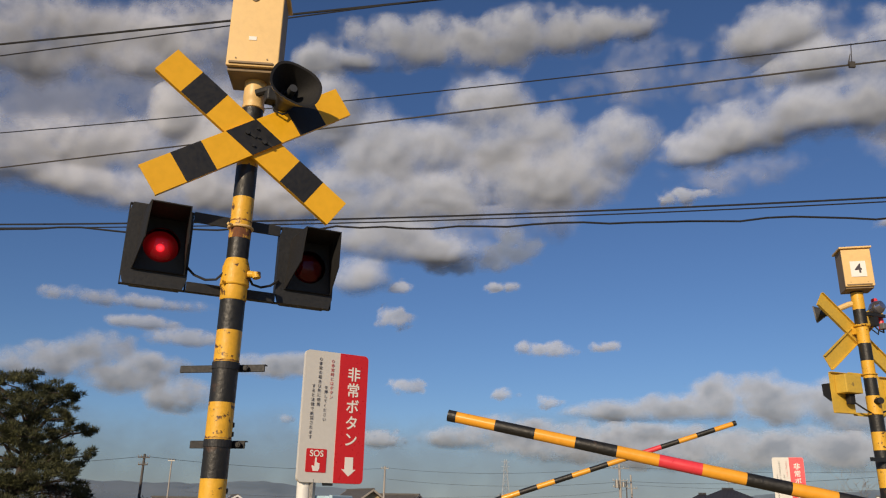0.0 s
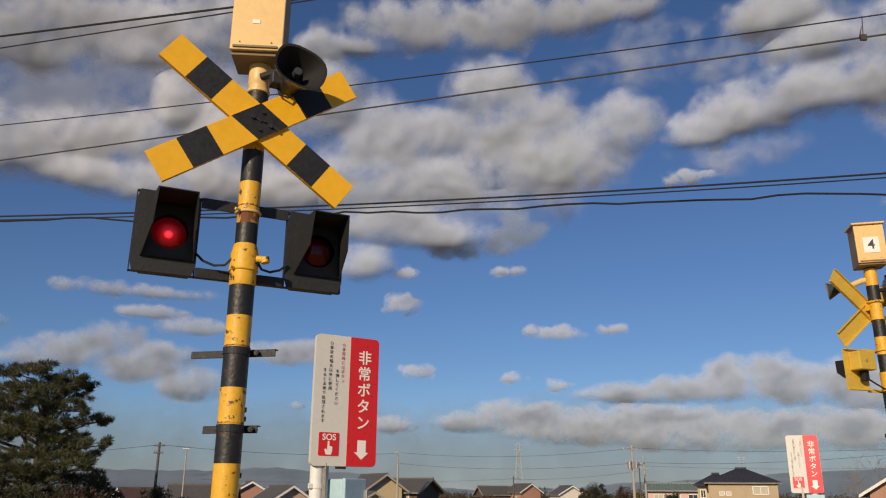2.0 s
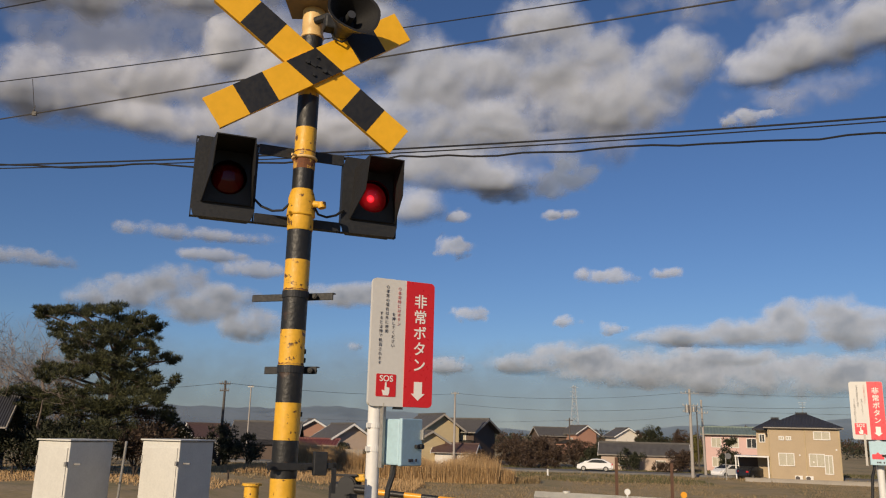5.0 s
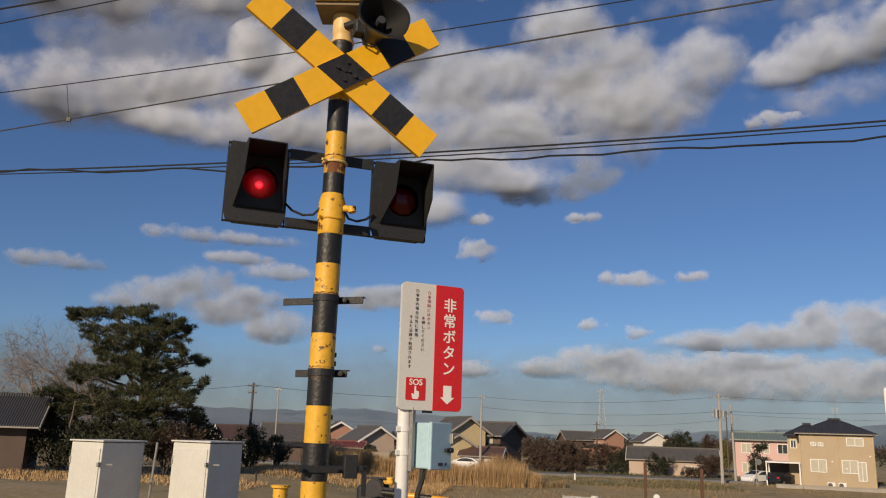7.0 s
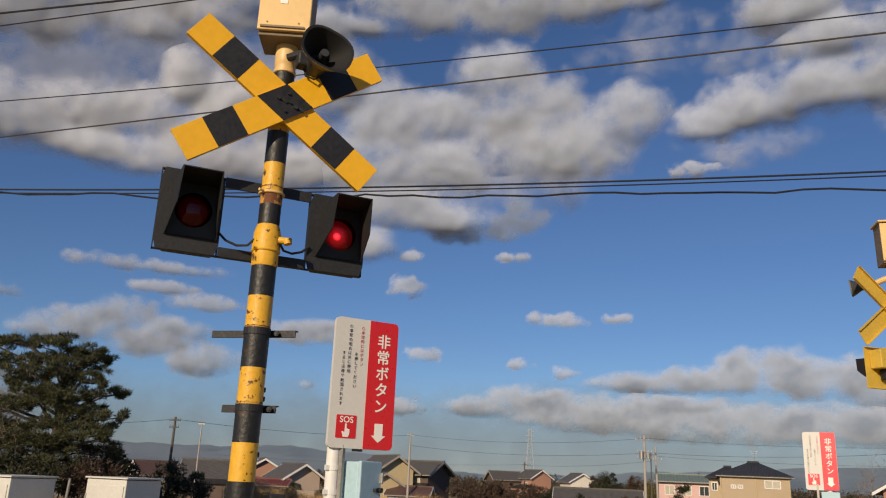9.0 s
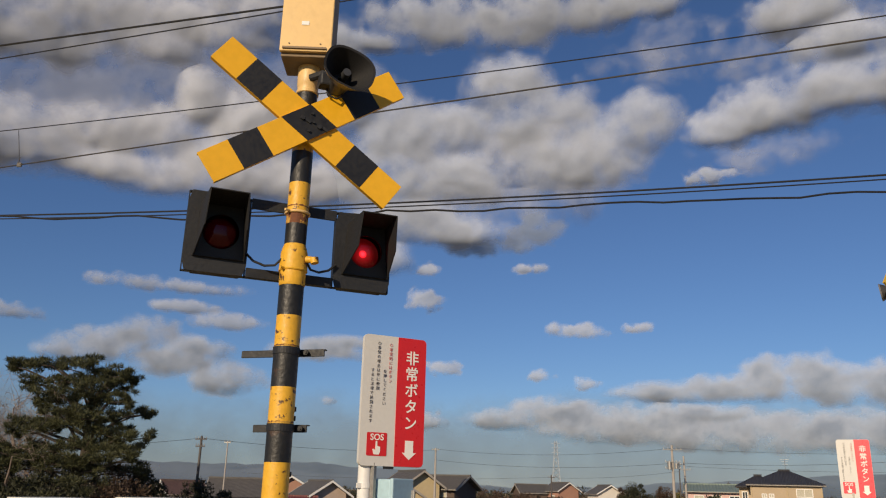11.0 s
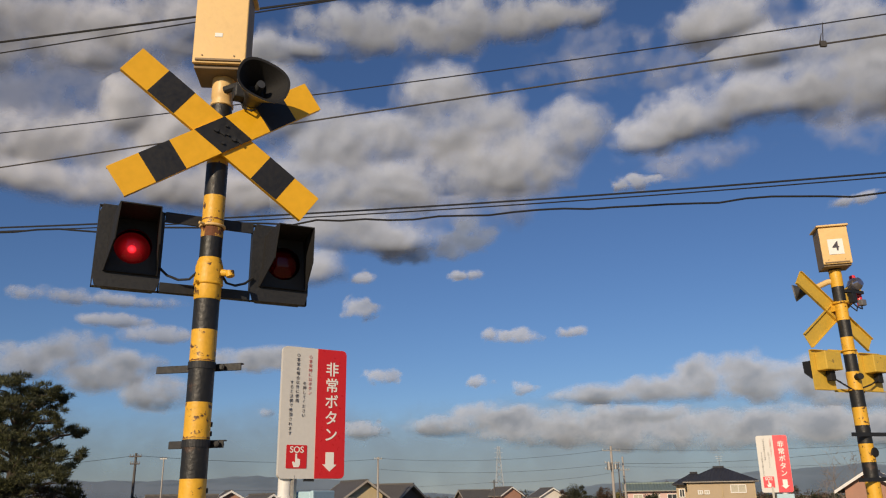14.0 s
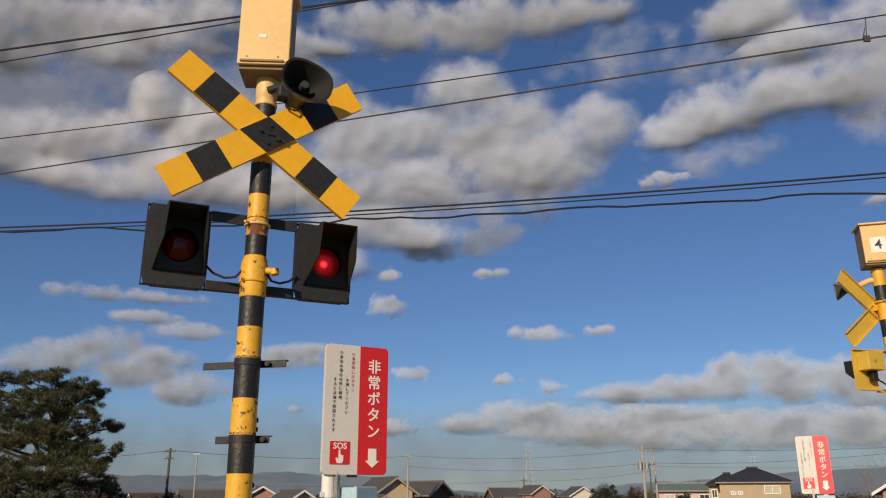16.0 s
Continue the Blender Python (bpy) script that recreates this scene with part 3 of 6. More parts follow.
def flared_horn(bm, m):
    """Oval loudspeaker horn, mouth at local -y."""
    def ring(w, h, y, n=36, power=2.6):
        out = []
        for i in range(n):
            a = math.tau * i / n
            c, s = math.cos(a), math.sin(a)
            r = (abs(c) ** power + abs(s) ** power) ** (-1 / power)
            out.append(bm.verts.new(m @ Vector((w * c * r, y, h * s * r))))
        return out
    rings = [ring(0.03, 0.03, 0.20), ring(0.045, 0.045, 0.12), ring(0.055, 0.05, 0.06), ring(0.10, 0.085, -0.01), ring(0.122, 0.102, -0.045), ring(0.128, 0.108, -0.062)]
    inner = [ring(0.116, 0.096, -0.060), ring(0.105, 0.085, -0.035), ring(0.06, 0.05, 0.03), ring(0.04, 0.035, 0.07)]
    seq = rings + inner
    for k, (a, b) in enumerate(zip(seq, seq[1:])):
        n = len(a)
        for i in range(n):
            f = bm.faces.new((a[i], a[(i + 1) % n], b[(i + 1) % n], b[i]))
            # outer lip takes a paler grey: light caught on the rim, as colour
            f.material_index = 1 if k == 4 else (2 if k > 4 else 0)
    bm.faces.new(rings[0][::-1])
    f = bm.faces.new(inner[-1])
    f.material_index = 2
    return bm


def clamp_bar(post, z, u0, u1, y=-0.062, h=0.032, turn=0.0, label="flat black clamp bar"):
    """Angle bar held to the pole by a band and two bolts; y tells its side of the pole, turn its angle round it."""
    m = pose(0, 0, 0, 0, 0, turn)
    back = math.copysign(0.015, y)
    bm = bmesh.new()
    box(bm, u1 - u0, 0.008, h, (u0 + u1) / 2, y, z, bevel=0.002)
    box(bm, u1 - u0, 0.026, 0.005, (u0 + u1) / 2, y + abs(back), z + h / 2)
    part("clamp_bar", bm, BLACK_STEEL, post, label, m=m)
    bm = bmesh.new()
    lathe(bm, [(0.0575, z - 0.016), (0.061, z - 0.016), (0.061, z + 0.016), (0.0575, z + 0.016)], 28)
    part("clamp_band", bm, BLACK_STEEL, post)
    for u in (-0.078, 0.078):
        bm = bmesh.new()
        tube(bm, (u, y - 0.034, z), (u, y + 0.03, z), 0.008, seg=6)
        lathe(bm, [(0.0, -0.006), (0.013, -0.006), (0.013, 0.004), (0.0, 0.004)], 6, Matrix.Translation((u, y - 0.026, z)) @ Matrix.Rotation(radians(90), 4, "X"))
        part("bolt", bm, BLACK_STEEL, post, m=m)


def signal_box(post, u, y, z0, z1, w=0.245, d=0.24, turn=0.0):
    """Equipment case on top of the pole, turned against the signs."""
    holder = post
    post = new("equipment_box")
    post.parent = holder
    post.matrix_basis = pose(0, 0, 0, 0, 0, turn)
    bm = bmesh.new()
    box(bm, w, d, z1 - z0, u, y, (z0 + z1) / 2, bevel=0.006)
    body = part("box_body", bm, CREAM_DARK, post, "box body in shade-darkened cream")
    bm = bmesh.new()
    box(bm, w + 0.010, 0.022, z1 - z0 - 0.03, u, y - d / 2 - 0.012, (z0 + z1) / 2 + 0.004, bevel=0.005)
    part("box_door", bm, CREAM, post, "pale yellow enamelled door")
    bm = bmesh.new()
    box(bm, w - 0.03, 0.012, 0.010, u - 0.005, y - d / 2 - 0.026, z0 + 0.035)
    for e in (-0.9, 0.8):
        tube(bm, (u + e * 0.09, y - d / 2 - 0.022, z0 + 0.06), (u + e * 0.09, y - d / 2 - 0.027, z0 + 0.06), 0.004, seg=8)
    part("door_drip_edge", bm, CREAM_DARK, post)
    bm = bmesh.new()
    box(bm, w + 0.04, d + 0.06, 0.018, u, y - 0.005, z1 + 0.009, bevel=0.004)
    part("box_lid", bm, CREAM, post)
    return post


def near_post():
    post = empty("crossing_signal", pose(-0.912, 3.601, 0, 0, 0, 25), "black and yellow banded crossing signal post with red lamps", "crossing signal", "crossing signals")
    pole_bands(post, -0.0165, 3.60, 1, 0.1625, 2.58, 0.0572, 0.0508)
    # cast joint sleeve with a spout
    bm = bmesh.new()
    lathe(bm, [(0.0578, 2.40), (0.0605, 2.405), (0.0605, 2.47), (0.066, 2.475), (0.066, 2.50), (0.063, 2.52), (0.063, 2.56), (0.056, 2.585), (0.0512, 2.60)], 32)
    tube(bm, (0.05, -0.03, 2.53), (0.085, -0.055, 2.527), 0.018, 0.015, 14)
    tube(bm, (0.083, -0.053, 2.535), (0.088, -0.057, 2.51), 0.021, 0.019, 14)
    part("joint_sleeve", bm, YELLOW, post, "yellow cast pole joint with rust", smooth=True)
    for z, mtl in ((2.475, YELLOW), (2.757, CREAM)):
        bm = bmesh.new()
        torus(bm, 0.061 if z < 2.6 else 0.0555, 0.007, z)
        tube(bm, (-0.05, -0.04, z), (-0.07, -0.05, z), 0.007, seg=8)
        part("u_bolt", bm, mtl, post, "rusty painted u bolt", smooth=True)
    bm = bmesh.new()
    lathe(bm, [(0.0510, 2.70), (0.0518, 2.702), (0.0518, 2.748), (0.0510, 2.75)], 28)
    part("rust_band", bm, RUST, post, "band of flaking rust")
    # frame of the lamps, behind the pole, its bars butted between the panels
    for z, hb in ((LAMP_Z + 0.169, 0.050), (LAMP_Z - 0.172, 0.044)):
        bm = bmesh.new()
        box(bm, 0.414, 0.012, hb, 0, LAMP_Y + 0.006, z)
        box(bm, 0.414, 0.03, 0.006, 0, LAMP_Y + 0.024, z + (hb / 2 - 0.003) * (1 if z > LAMP_Z else -1))
        part("lamp_crossbar", bm, BLACK_STEEL, post)
    for side in (-1, 1):
        lamp_unit(post, side)
        bm = bmesh.new()
        s = side
        path_tube(bm, [(0.215 * s, 0.05, 2.545), (0.18 * s, 0.045, 2.512), (0.13 * s, 0.03, 2.492), (0.085 * s, 0.01, 2.495), (0.058 * s, -0.01, 2.525)], 0.006, 8)
        part("lamp_cable", bm, CABLE, post, smooth=True)
    # cross
    crossbuck(post, 3.196, -0.085)
    for u, z, r in ((-0.035, 0.015, 0.012), (0.05, -0.018, 0.012), (0.012, 0.045, 0.007), (0.0, -0.048, 0.007), (0.02, 0.0, 0.006)):
        bm = bmesh.new()
        tube(bm, (u, -0.100, 3.196 + z), (u, -0.114, 3.196 + z), r, seg=6)
        part("cross_bolt", bm, BLACK_STEEL, post)
    for u, z in ((-0.015, 0.010), (0.07, -0.02)):
        bm = bmesh.new()
        box(bm, 0.05, 0.008, 0.014, u, -0.106, 3.196 + z, rot=Matrix.Rotation(radians(30), 4, "Y"))
        part("cross_washer", bm, BLACK_STEEL, post)
    bm = bmesh.new()
    box(bm, 0.12, 0.05, 0.09, 0, -0.05, 3.196)
    part("cross_bracket", bm, BLACK_STEEL, post)
    # box and sleeve above
    bm = bmesh.new()
    lathe(bm, [(0.0512, 3.385), (0.056, 3.388), (0.056, 3.402), (0.0515, 3.405), (0.0515, 3.43), (0.0545, 3.435), (0.0545, 3.535), (0.050, 3.545)], 28)
    part("top_sleeve", bm, CREAM, post, "faded yellow sleeve", smooth=True)
    case = signal_box(post, -0.004, -0.02, 3.535, 4.02, d=0.20, turn=-21)
    bm = bmesh.new()
    box(bm, 0.038, 0.004, 0.022, -0.012, -0.144, 3.71, bevel=0.0015)
    part("maker_plate", bm, LETTER, case, "small white plate")
    bm = bmesh.new()
    tube(bm, (-0.02, -0.140, 3.945), (-0.02, -0.149, 3.945), 0.02, seg=20)
    part("round_plate", bm, CREAM_DARK, case)
    # horn loudspeaker
    horn = Matrix.Translation((0.128, -0.245, 3.415)) @ Euler((radians(-4), radians(16), radians(2))).to_matrix().to_4x4()
    bm = bmesh.new()
    flared_horn(bm, horn)
    part("horn", bm, [HORN_GREY, HORN_LIP, HOOD], post, "grey horn loudspeaker", smooth=True)
    bm = bmesh.new()
    tube(bm, horn @ Vector((0, 0.06, 0)), horn @ Vector((0, -0.02, 0)), 0.022, 0.020, 16)
    part("horn_plug", bm, HORN_GREY, post, smooth=True)
    bm = bmesh.new()
    box(bm, 0.07, 0.07, 0.07, *(horn @ Vector((-0.06, 0.13, 0.0))), bevel=0.01)
    path_tube(bm, [(0.0, -0.05, 3.46), (0.05, -0.10, 3.47), (0.10, -0.13, 3.45)], 0.02, 10)
    part("horn_bracket", bm, BLACK_STEEL, post)
    bm = bmesh.new()
    path_tube(bm, [(0.07, -0.10, 3.40), (0.08, -0.12, 3.35), (0.12, -0.13, 3.335), (0.15, -0.12, 3.36)], 0.005, 8)
    part("horn_cable", bm, CABLE, post)
    # clamp bars lower down
    clamp_bar(post, 2.097, -0.260, 0.160, y=0.064, turn=-38)
    clamp_bar(post, 1.757, -0.172, 0.098, y=0.064, turn=-40)
    clamp_bar(post, 1.335, -0.085, 0.13, h=0.028)
    bm = bmesh.new()
    box(bm, 0.060, 0.035, 0.10, 0.142, -0.07, 1.350, bevel=0.004)
    box(bm, 0.05, 0.02, 0.02, 0.19, -0.07, 1.342)
    box(bm, 0.018, 0.02, 0.13, 0.207, -0.07, 1.29)
    part("bracket_block", bm, BLACK_STEEL, post, "black bracket block on a side bar")
    # rust streaked collars where clamps and joint hold water
    for z, r, hh in ((1.776, 0.0576, 0.020), (2.116, 0.0576, 0.012), (2.402, 0.0582, 0.014), (2.785, 0.0513, 0.018)):
        bm = bmesh.new()
        n = 36
        low = [bm.verts.new((r * math.cos(k * math.tau / n), r * math.sin(k * math.tau / n), z)) for k in range(n)]
        top = [bm.verts.new((r * math.cos(k * math.tau / n), r * math.sin(k * math.tau / n), z + hh * (0.25 + 0.9 * abs(noise.noise(Vector((k * 0.7, z * 9, 2))))))) for k in range(n)]
        for k in range(n):
            bm.faces.new((low[k], low[(k + 1) % n], top[(k + 1) % n], top[k]))
        part("rust_band", bm, RUST, post, "ragged line of flaking rust", smooth=True)
    # conduit and small growths along the pole
    for z in (1.84, 1.80, 1.56):
        bm = bmesh.new()
        box(bm, 0.010, 0.014, 0.022, 0.058, -0.01, z, bevel=0.003)
        part("conduit_clip", bm, BLACK_STEEL, post)
    return post


near_post()


# ================= emergency button signs =================
def round_rect(w, h, r, corners=(1, 1, 1, 1), n=6):
    pts = []
    for (cx, cz, a0), on in zip(((w / 2, h / 2, 0), (-w / 2, h / 2, 90), (-w / 2, -h / 2, 180), (w / 2, -h / 2, 270)), corners):
        if not on:
            pts.append((cx, cz))
            continue
        ox, oz = cx - math.copysign(r, cx), cz - math.copysign(r, cz)
        pts += [(ox + r * math.cos(radians(a0 + 90 * i / n)), oz + r * math.sin(radians(a0 + 90 * i / n))) for i in range(n + 1)]
    return pts


def emergency_sign(m, w=0.338, h=0.622, zb=1.612, pole_u=-0.113, red=None, group="emergency signs"):
    sign = empty("emergency_sign", m, "white and red emergency button sign on a white pole", "sign", group)
    red = red or RED
    zc = zb + h / 2
    bm = bmesh.new()
    prism(bm, round_rect(w, h, 0.022), 0.0, 0.022)
    bmesh.ops.transform(bm, matrix=Matrix.Translation((0, 0, zc)), verts=bm.verts)
    board = part("board", bm, SIGN_WHITE, sign, "pale grey sign board")
    rw = w * 0.46
    bm = bmesh.new()
    prism(bm, round_rect(rw, h - 0.002, 0.022, (1, 0, 0, 1)), -0.003, -0.0003)
    part("red_panel", bm, red, sign, "red right-hand panel", m=pose(w / 2 - rw / 2 - 0.001, 0, zc))
    ru = w / 2 - rw / 2 - 0.004
    for k, ch in enumerate("非常ボタン"):
        lettering(ch, 0.117 * h, LETTER, sign, pose(ru + 0.004, -0.0045, zb + h * 0.832 - h * 0.127 * k), "letter")
    bm = bmesh.new()
    prism(bm, [(-0.022, 0.045), (0.022, 0.045), (0.022, -0.012), (0.038, -0.012), (0, -0.045), (-0.038, -0.012), (-0.022, -0.012)], -0.0045, -0.0032)
    part("down_arrow", bm, LETTER, sign, "white downward arrow", m=pose(ru + 0.002, 0, zb + 0.078))
    lu = -w / 2 + (w - rw) / 2
    bm = bmesh.new()
    prism(bm, round_rect(0.104, 0.108, 0.006), -0.002, -0.0003)
    part("sos_patch", bm, red, sign, "red square with hand mark", m=pose(lu - 0.003, 0, zb + 0.100))
    lettering("SOS", 0.041, LETTER, sign, pose(lu - 0.003, -0.0032, zb + 0.131), "letter")
    bm = bmesh.new()
    prism(bm, [(-0.006, 0.03), (0.002, 0.03), (0.003, 0.008), (0.018, 0.004), (0.018, -0.018), (0.012, -0.032), (-0.014, -0.032), (-0.022, -0.008), (-0.016, -0.006), (-0.007, -0.012)], -0.0035, -0.0022)
    part("hand_mark", bm, LETTER, sign, "white pointing hand mark", m=pose(lu - 0.003, 0, zb + 0.084))
    for u, top, text, ink in ((0.052, 0.034, "○非常時にはボタン", RED_INK), (0.024, 0.165, "を押してください", INK), (-0.012, 0.030, "○非常の場合以外に使用", INK), (-0.042, 0.163, "すると法律で処罰されます", INK)):
        for k, ch in enumerate(text):
            lettering(ch, 0.0195, ink, sign, pose(lu + u, -0.0022, zb + h - top - 0.012 - 0.0352 * h * k), "letter")
    bm = bmesh.new()
    tube(bm, (pole_u, 0.048, 0), (pole_u, 0.048, zb + h - 0.06), 0.0325, seg=24)
    part("pole", bm, WHITE, sign, "white painted steel pole", smooth=True)
    for z in (zb - 0.09, zb - 0.20, zb + 0.09, zb + h - 0.10):
        bm = bmesh.new()
        lathe(bm, [(0.033, z - 0.012), (0.0365, z - 0.012), (0.0365, z + 0.012), (0.033, z + 0.012)], 20, Matrix.Translation((pole_u, 0.048, 0)))
        box(bm, 0.02, 0.016, 0.022, pole_u - 0.035, 0.03, z)
        part("pole_clip", bm, WHITE, sign)
    bm = bmesh.new()
    box(bm, 0.05, 0.012, 0.012, -0.01, 0.01, zb - 0.006)
    part("board_foot", bm, BLACK_STEEL, sign)
    return sign


S_YAW = 31.0
S_DIR = Vector((math.cos(radians(S_YAW)), math.sin(radians(S_YAW)), 0))
S_MID = Vector((-0.552, 3.875, 0)) + S_DIR * 0.122
near_sign = emergency_sign(pose(S_MID.x, S_MID.y, 0, 0, 0, S_YAW))


def button_box(m, narrow=1.0):
    """Push-button case on a bracket beside the sign pole."""
    b = empty("emergency_button_box", m, "pale blue metal emergency button box with latch", "button box", "button boxes")
    bm = bmesh.new()
    box(bm, 0.155 * narrow, 0.10, 0.215, 0, 0, 0, bevel=0.008)
    part("case", bm, BLUE_BOX, b)
    bm = bmesh.new()
    box(bm, 0.163 * narrow, 0.02, 0.222, 0, -0.058, 0, bevel=0.006)
    part("lid", bm, BLUE_BOX, b, "pale blue hinged lid")
    bm = bmesh.new()
    box(bm, 0.012, 0.02, 0.05, 0.07 * narrow, -0.075, 0.035, bevel=0.003)
    part("hinge", bm, GALV, b)
    bm = bmesh.new()
    box(bm, 0.05, 0.018, 0.016, 0.045, -0.076, -0.02, bevel=0.003)
    tube(bm, (0.055, -0.07, -0.02), (0.055, -0.095, -0.02), 0.012, seg=12)
    part("latch", bm, BLACK_STEEL, b, "black latch")
    bm = bmesh.new()
    for u, w_ in ((0.0, 0.02), (0.035, 0.012), (-0.02, 0.012)):
        box(bm, w_, 0.003, 0.014, u, -0.0695, -0.085)
    part("stencil_mark", bm, INK, b)
    bm = bmesh.new()
    box(bm, 0.02, 0.02, 0.30, -0.11, 0.03, 0.03)
    part("mount_rail", bm, GALV, b)
    bm = bmesh.new()
    path_tube(bm, [(-0.05, 0, -0.10), (-0.055, 0.0, -0.15), (-0.075, 0.01, -0.22), (-0.09, 0.02, -0.4), (-0.10, 0.02, -1.45)], 0.014, 8)
    part("conduit", bm, BLACK_STEEL, b, "black cable conduit")
    return b


button_box(pose(-0.445, 3.985, 1.447, 0, 0, 60), 1.05)

# ================= far crossing signal, seen from behind =================
def far_post():
    post = empty("crossing_signal", pose(4.245, 7.52, 0, 0, -1.1, 25), "banded crossing signal post showing yellow backs of cross and lamps", "crossing signal", "crossing signals")
    pole_bands(post, -0.047, 3.64, 1, 0.1665, 2.60, 0.0640, 0.0572)
    case = signal_box(post, 0.0, -0.03, 3.63, 4.03, 0.255, 0.22, turn=-38)
    bm = bmesh.new()
    box(bm, 0.14, 0.004, 0.155, 0.002, -0.166, 3.82)
    part("number_plate", bm, LETTER, case, "white plate with the figure four")
    lettering("4", 0.13, INK, case, pose(0.002, -0.1695, 3.82), "letter")
    # boards face the other way
    L, w = 1.083, 0.157
    for sign, y in ((1, 0.085), (-1, 0.092)):
        bm = bmesh.new()
        rot = Matrix.Rotation(radians(35 * sign), 4, "Y")
        box(bm, L, 0.006, w, 0, y, 3.22, rot=rot)
        arm = part("cross_arm", bm, YELLOW_BACK, post, "yellow back of a cross arm")
        for e in (-1, 1):
            bm = bmesh.new()
            box(bm, L, 0.022, 0.006, *(rot @ Vector((0, -0.014, e * (w / 2 - 0.003))) + Vector((0, y, 3.22))), rot=rot)
            part("folded_edge", bm, YELLOW_BACK, arm)
    bm = bmesh.new()
    torus(bm, 0.066, 0.012, 3.29)
    box(bm, 0.10, 0.06, 0.07, 0.0, 0.05, 3.25)
    part("cross_bracket", bm, YELLOW, post)
    for side in (-1, 1):
        u = side * 0.34
        bm = bmesh.new()
        box(bm, 0.29, 0.012, 0.37, u, 0.06, 2.63)
        for e in (-1, 1):
            box(bm, 0.29, 0.035, 0.006, u, 0.045, 2.63 + e * 0.185)
        part("lamp_panel", bm, YELLOW_BACK, post, "yellow back of the lamp panel")
        bm = bmesh.new()
        box(bm, 0.22, 0.12, 0.17, u + 0.02, -0.005, 2.705, bevel=0.008)
        part("lamp_housing", bm, YELLOW_BACK, post)
        bm = bmesh.new()
        box(bm, 0.07, 0.05, 0.10, u + 0.04, 0.01, 2.575, bevel=0.006)
        part("terminal_block", bm, HOOD, post)
        bm = bmesh.new()
        path_tube(bm, [(u + 0.03, 0.0, 2.56), (u * 0.6, -0.02, 2.50), (side * 0.07, 0, 2.46)], 0.008, 8)
        part("lamp_cable", bm, CABLE, post)
        part("visor", hood_mesh(0.15, 0.14, 0.05, w=0.18, h=0.17), HOOD, post, m=pose(u, 0.067, 2.64, 0, 0, 180))
    for z in (2.82, 2.445):
        bm = bmesh.new()
        box(bm, 0.42, 0.012, 0.03, 0, 0.066, z)
        part("lamp_crossbar", bm, YELLOW_BACK, post)
        bm = bmesh.new()
        torus(bm, 0.066, 0.007, z)
        part("u_bolt", bm, YELLOW, post)
    bm = bmesh.new()
    tube(bm, (-0.02, -0.05, 2.56), (-0.06, -0.12, 2.56), 0.032, 0.03, 14)
    part("spout", bm, HOOD, post)
    bm = bmesh.new()
    tube(bm, (0.02, -0.05, 1.87), (0.02, -0.075, 1.87), 0.05, 0.042, 20)
    part("round_cap", bm, HOOD, post)
    for z, hw in ((2.03, 0.26), (1.63, 0.27)):
        bm = bmesh.new()
        box(bm, hw * 2, 0.01, 0.035, 0, -0.07, z)
        part("clamp_bar", bm, BLACK_STEEL, post)
    # horn and beacon
    bm = bmesh.new()
    flared_horn(bm, Matrix.Translation((-0.185, 0.30, 3.455)) @ Euler((radians(6), 0, radians(215))).to_matrix().to_4x4() @ Matrix.Scale(0.78, 4))
    part("horn", bm, [HORN_GREY, HORN_LIP, HOOD], post, "grey horn loudspeaker", smooth=True)
    bm = bmesh.new()
    path_tube(bm, [(0, 0, 3.52), (-0.06, 0.06, 3.51), (-0.14, 0.18, 3.46)], 0.028, 10)
    part("horn_bracket", bm, CREAM, post)
    bm = bmesh.new()
    box(bm, 0.26, 0.035, 0.03, 0.14, -0.06, 3.40)
    box(bm, 0.06, 0.05, 0.09, 0.10, -0.07, 3.33)
    part("beacon_bracket", bm, BLACK_STEEL, post)
    bm = bmesh.new()
    lathe(bm, [(0.0, 0.075), (0.045, 0.06), (0.065, 0.02), (0.068, -0.03), (0.05, -0.06)], 20, Matrix.Translation((0.19, -0.06, 3.48)) @ Matrix.Rotation(radians(70), 4, "X"))
    part("beacon_lamp", bm, GLASSY, post, "clear round beacon lamp", smooth=True)
    bm = bmesh.new()
    tube(bm, (0.23, -0.02, 3.50), (0.245, 0.0, 3.58), 0.035, 0.03, 14)
    tube(bm, (0.27, -0.02, 3.28), (0.275, -0.01, 3.42), 0.028, 0.028, 14)
    part("red_beacon", bm, SIGN_PINK, post, "red beacon cover", smooth=True)
    bm = bmesh.new()
    path_tube(bm, [(0.06, -0.05, 3.33), (0.12, -0.09, 3.24), (0.20, -0.08, 3.23), (0.24, -0.05, 3.30)], 0.007, 8)
    path_tube(bm, [(0.04, -0.06, 3.26), (0.10, -0.09, 3.20), (0.16, -0.06, 3.26)], 0.006, 8)
    part("beacon_cable", bm, CABLE, post)
    bm = bmesh.new()
    box(bm, 0.07, 0.05, 0.06, 0.20, -0.09, 3.29, bevel=0.008)
    part("junction_box", bm, HORN_LIP, post)


GLASSY = mat("silvered_beacon_lens", (0.35, 0.35, 0.42), 0.08, 0.85, vary=0.2)
far_post()
far_sign = emergency_sign(pose(3.63, 8.20, 0, 0, 0, -24), w=0.295, h=0.555, zb=1.53, pole_u=0.065, red=SIGN_PINK)
far_box = button_box(pose(3.68, 8.15, 1.405, 0, 0, -24))
bm = bmesh.new()
prism(bm, [(-0.05, -0.035), (0.05, -0.035), (0.05, 0.01), (0.02, 0.01), (0, 0.03), (-0.02, 0.01), (-0.05, 0.01)], -0.0715, -0.069)
part("red_label", bm, SIGN_PINK, far_box, "red call button label", m=pose(-0.012, 0, -0.02))


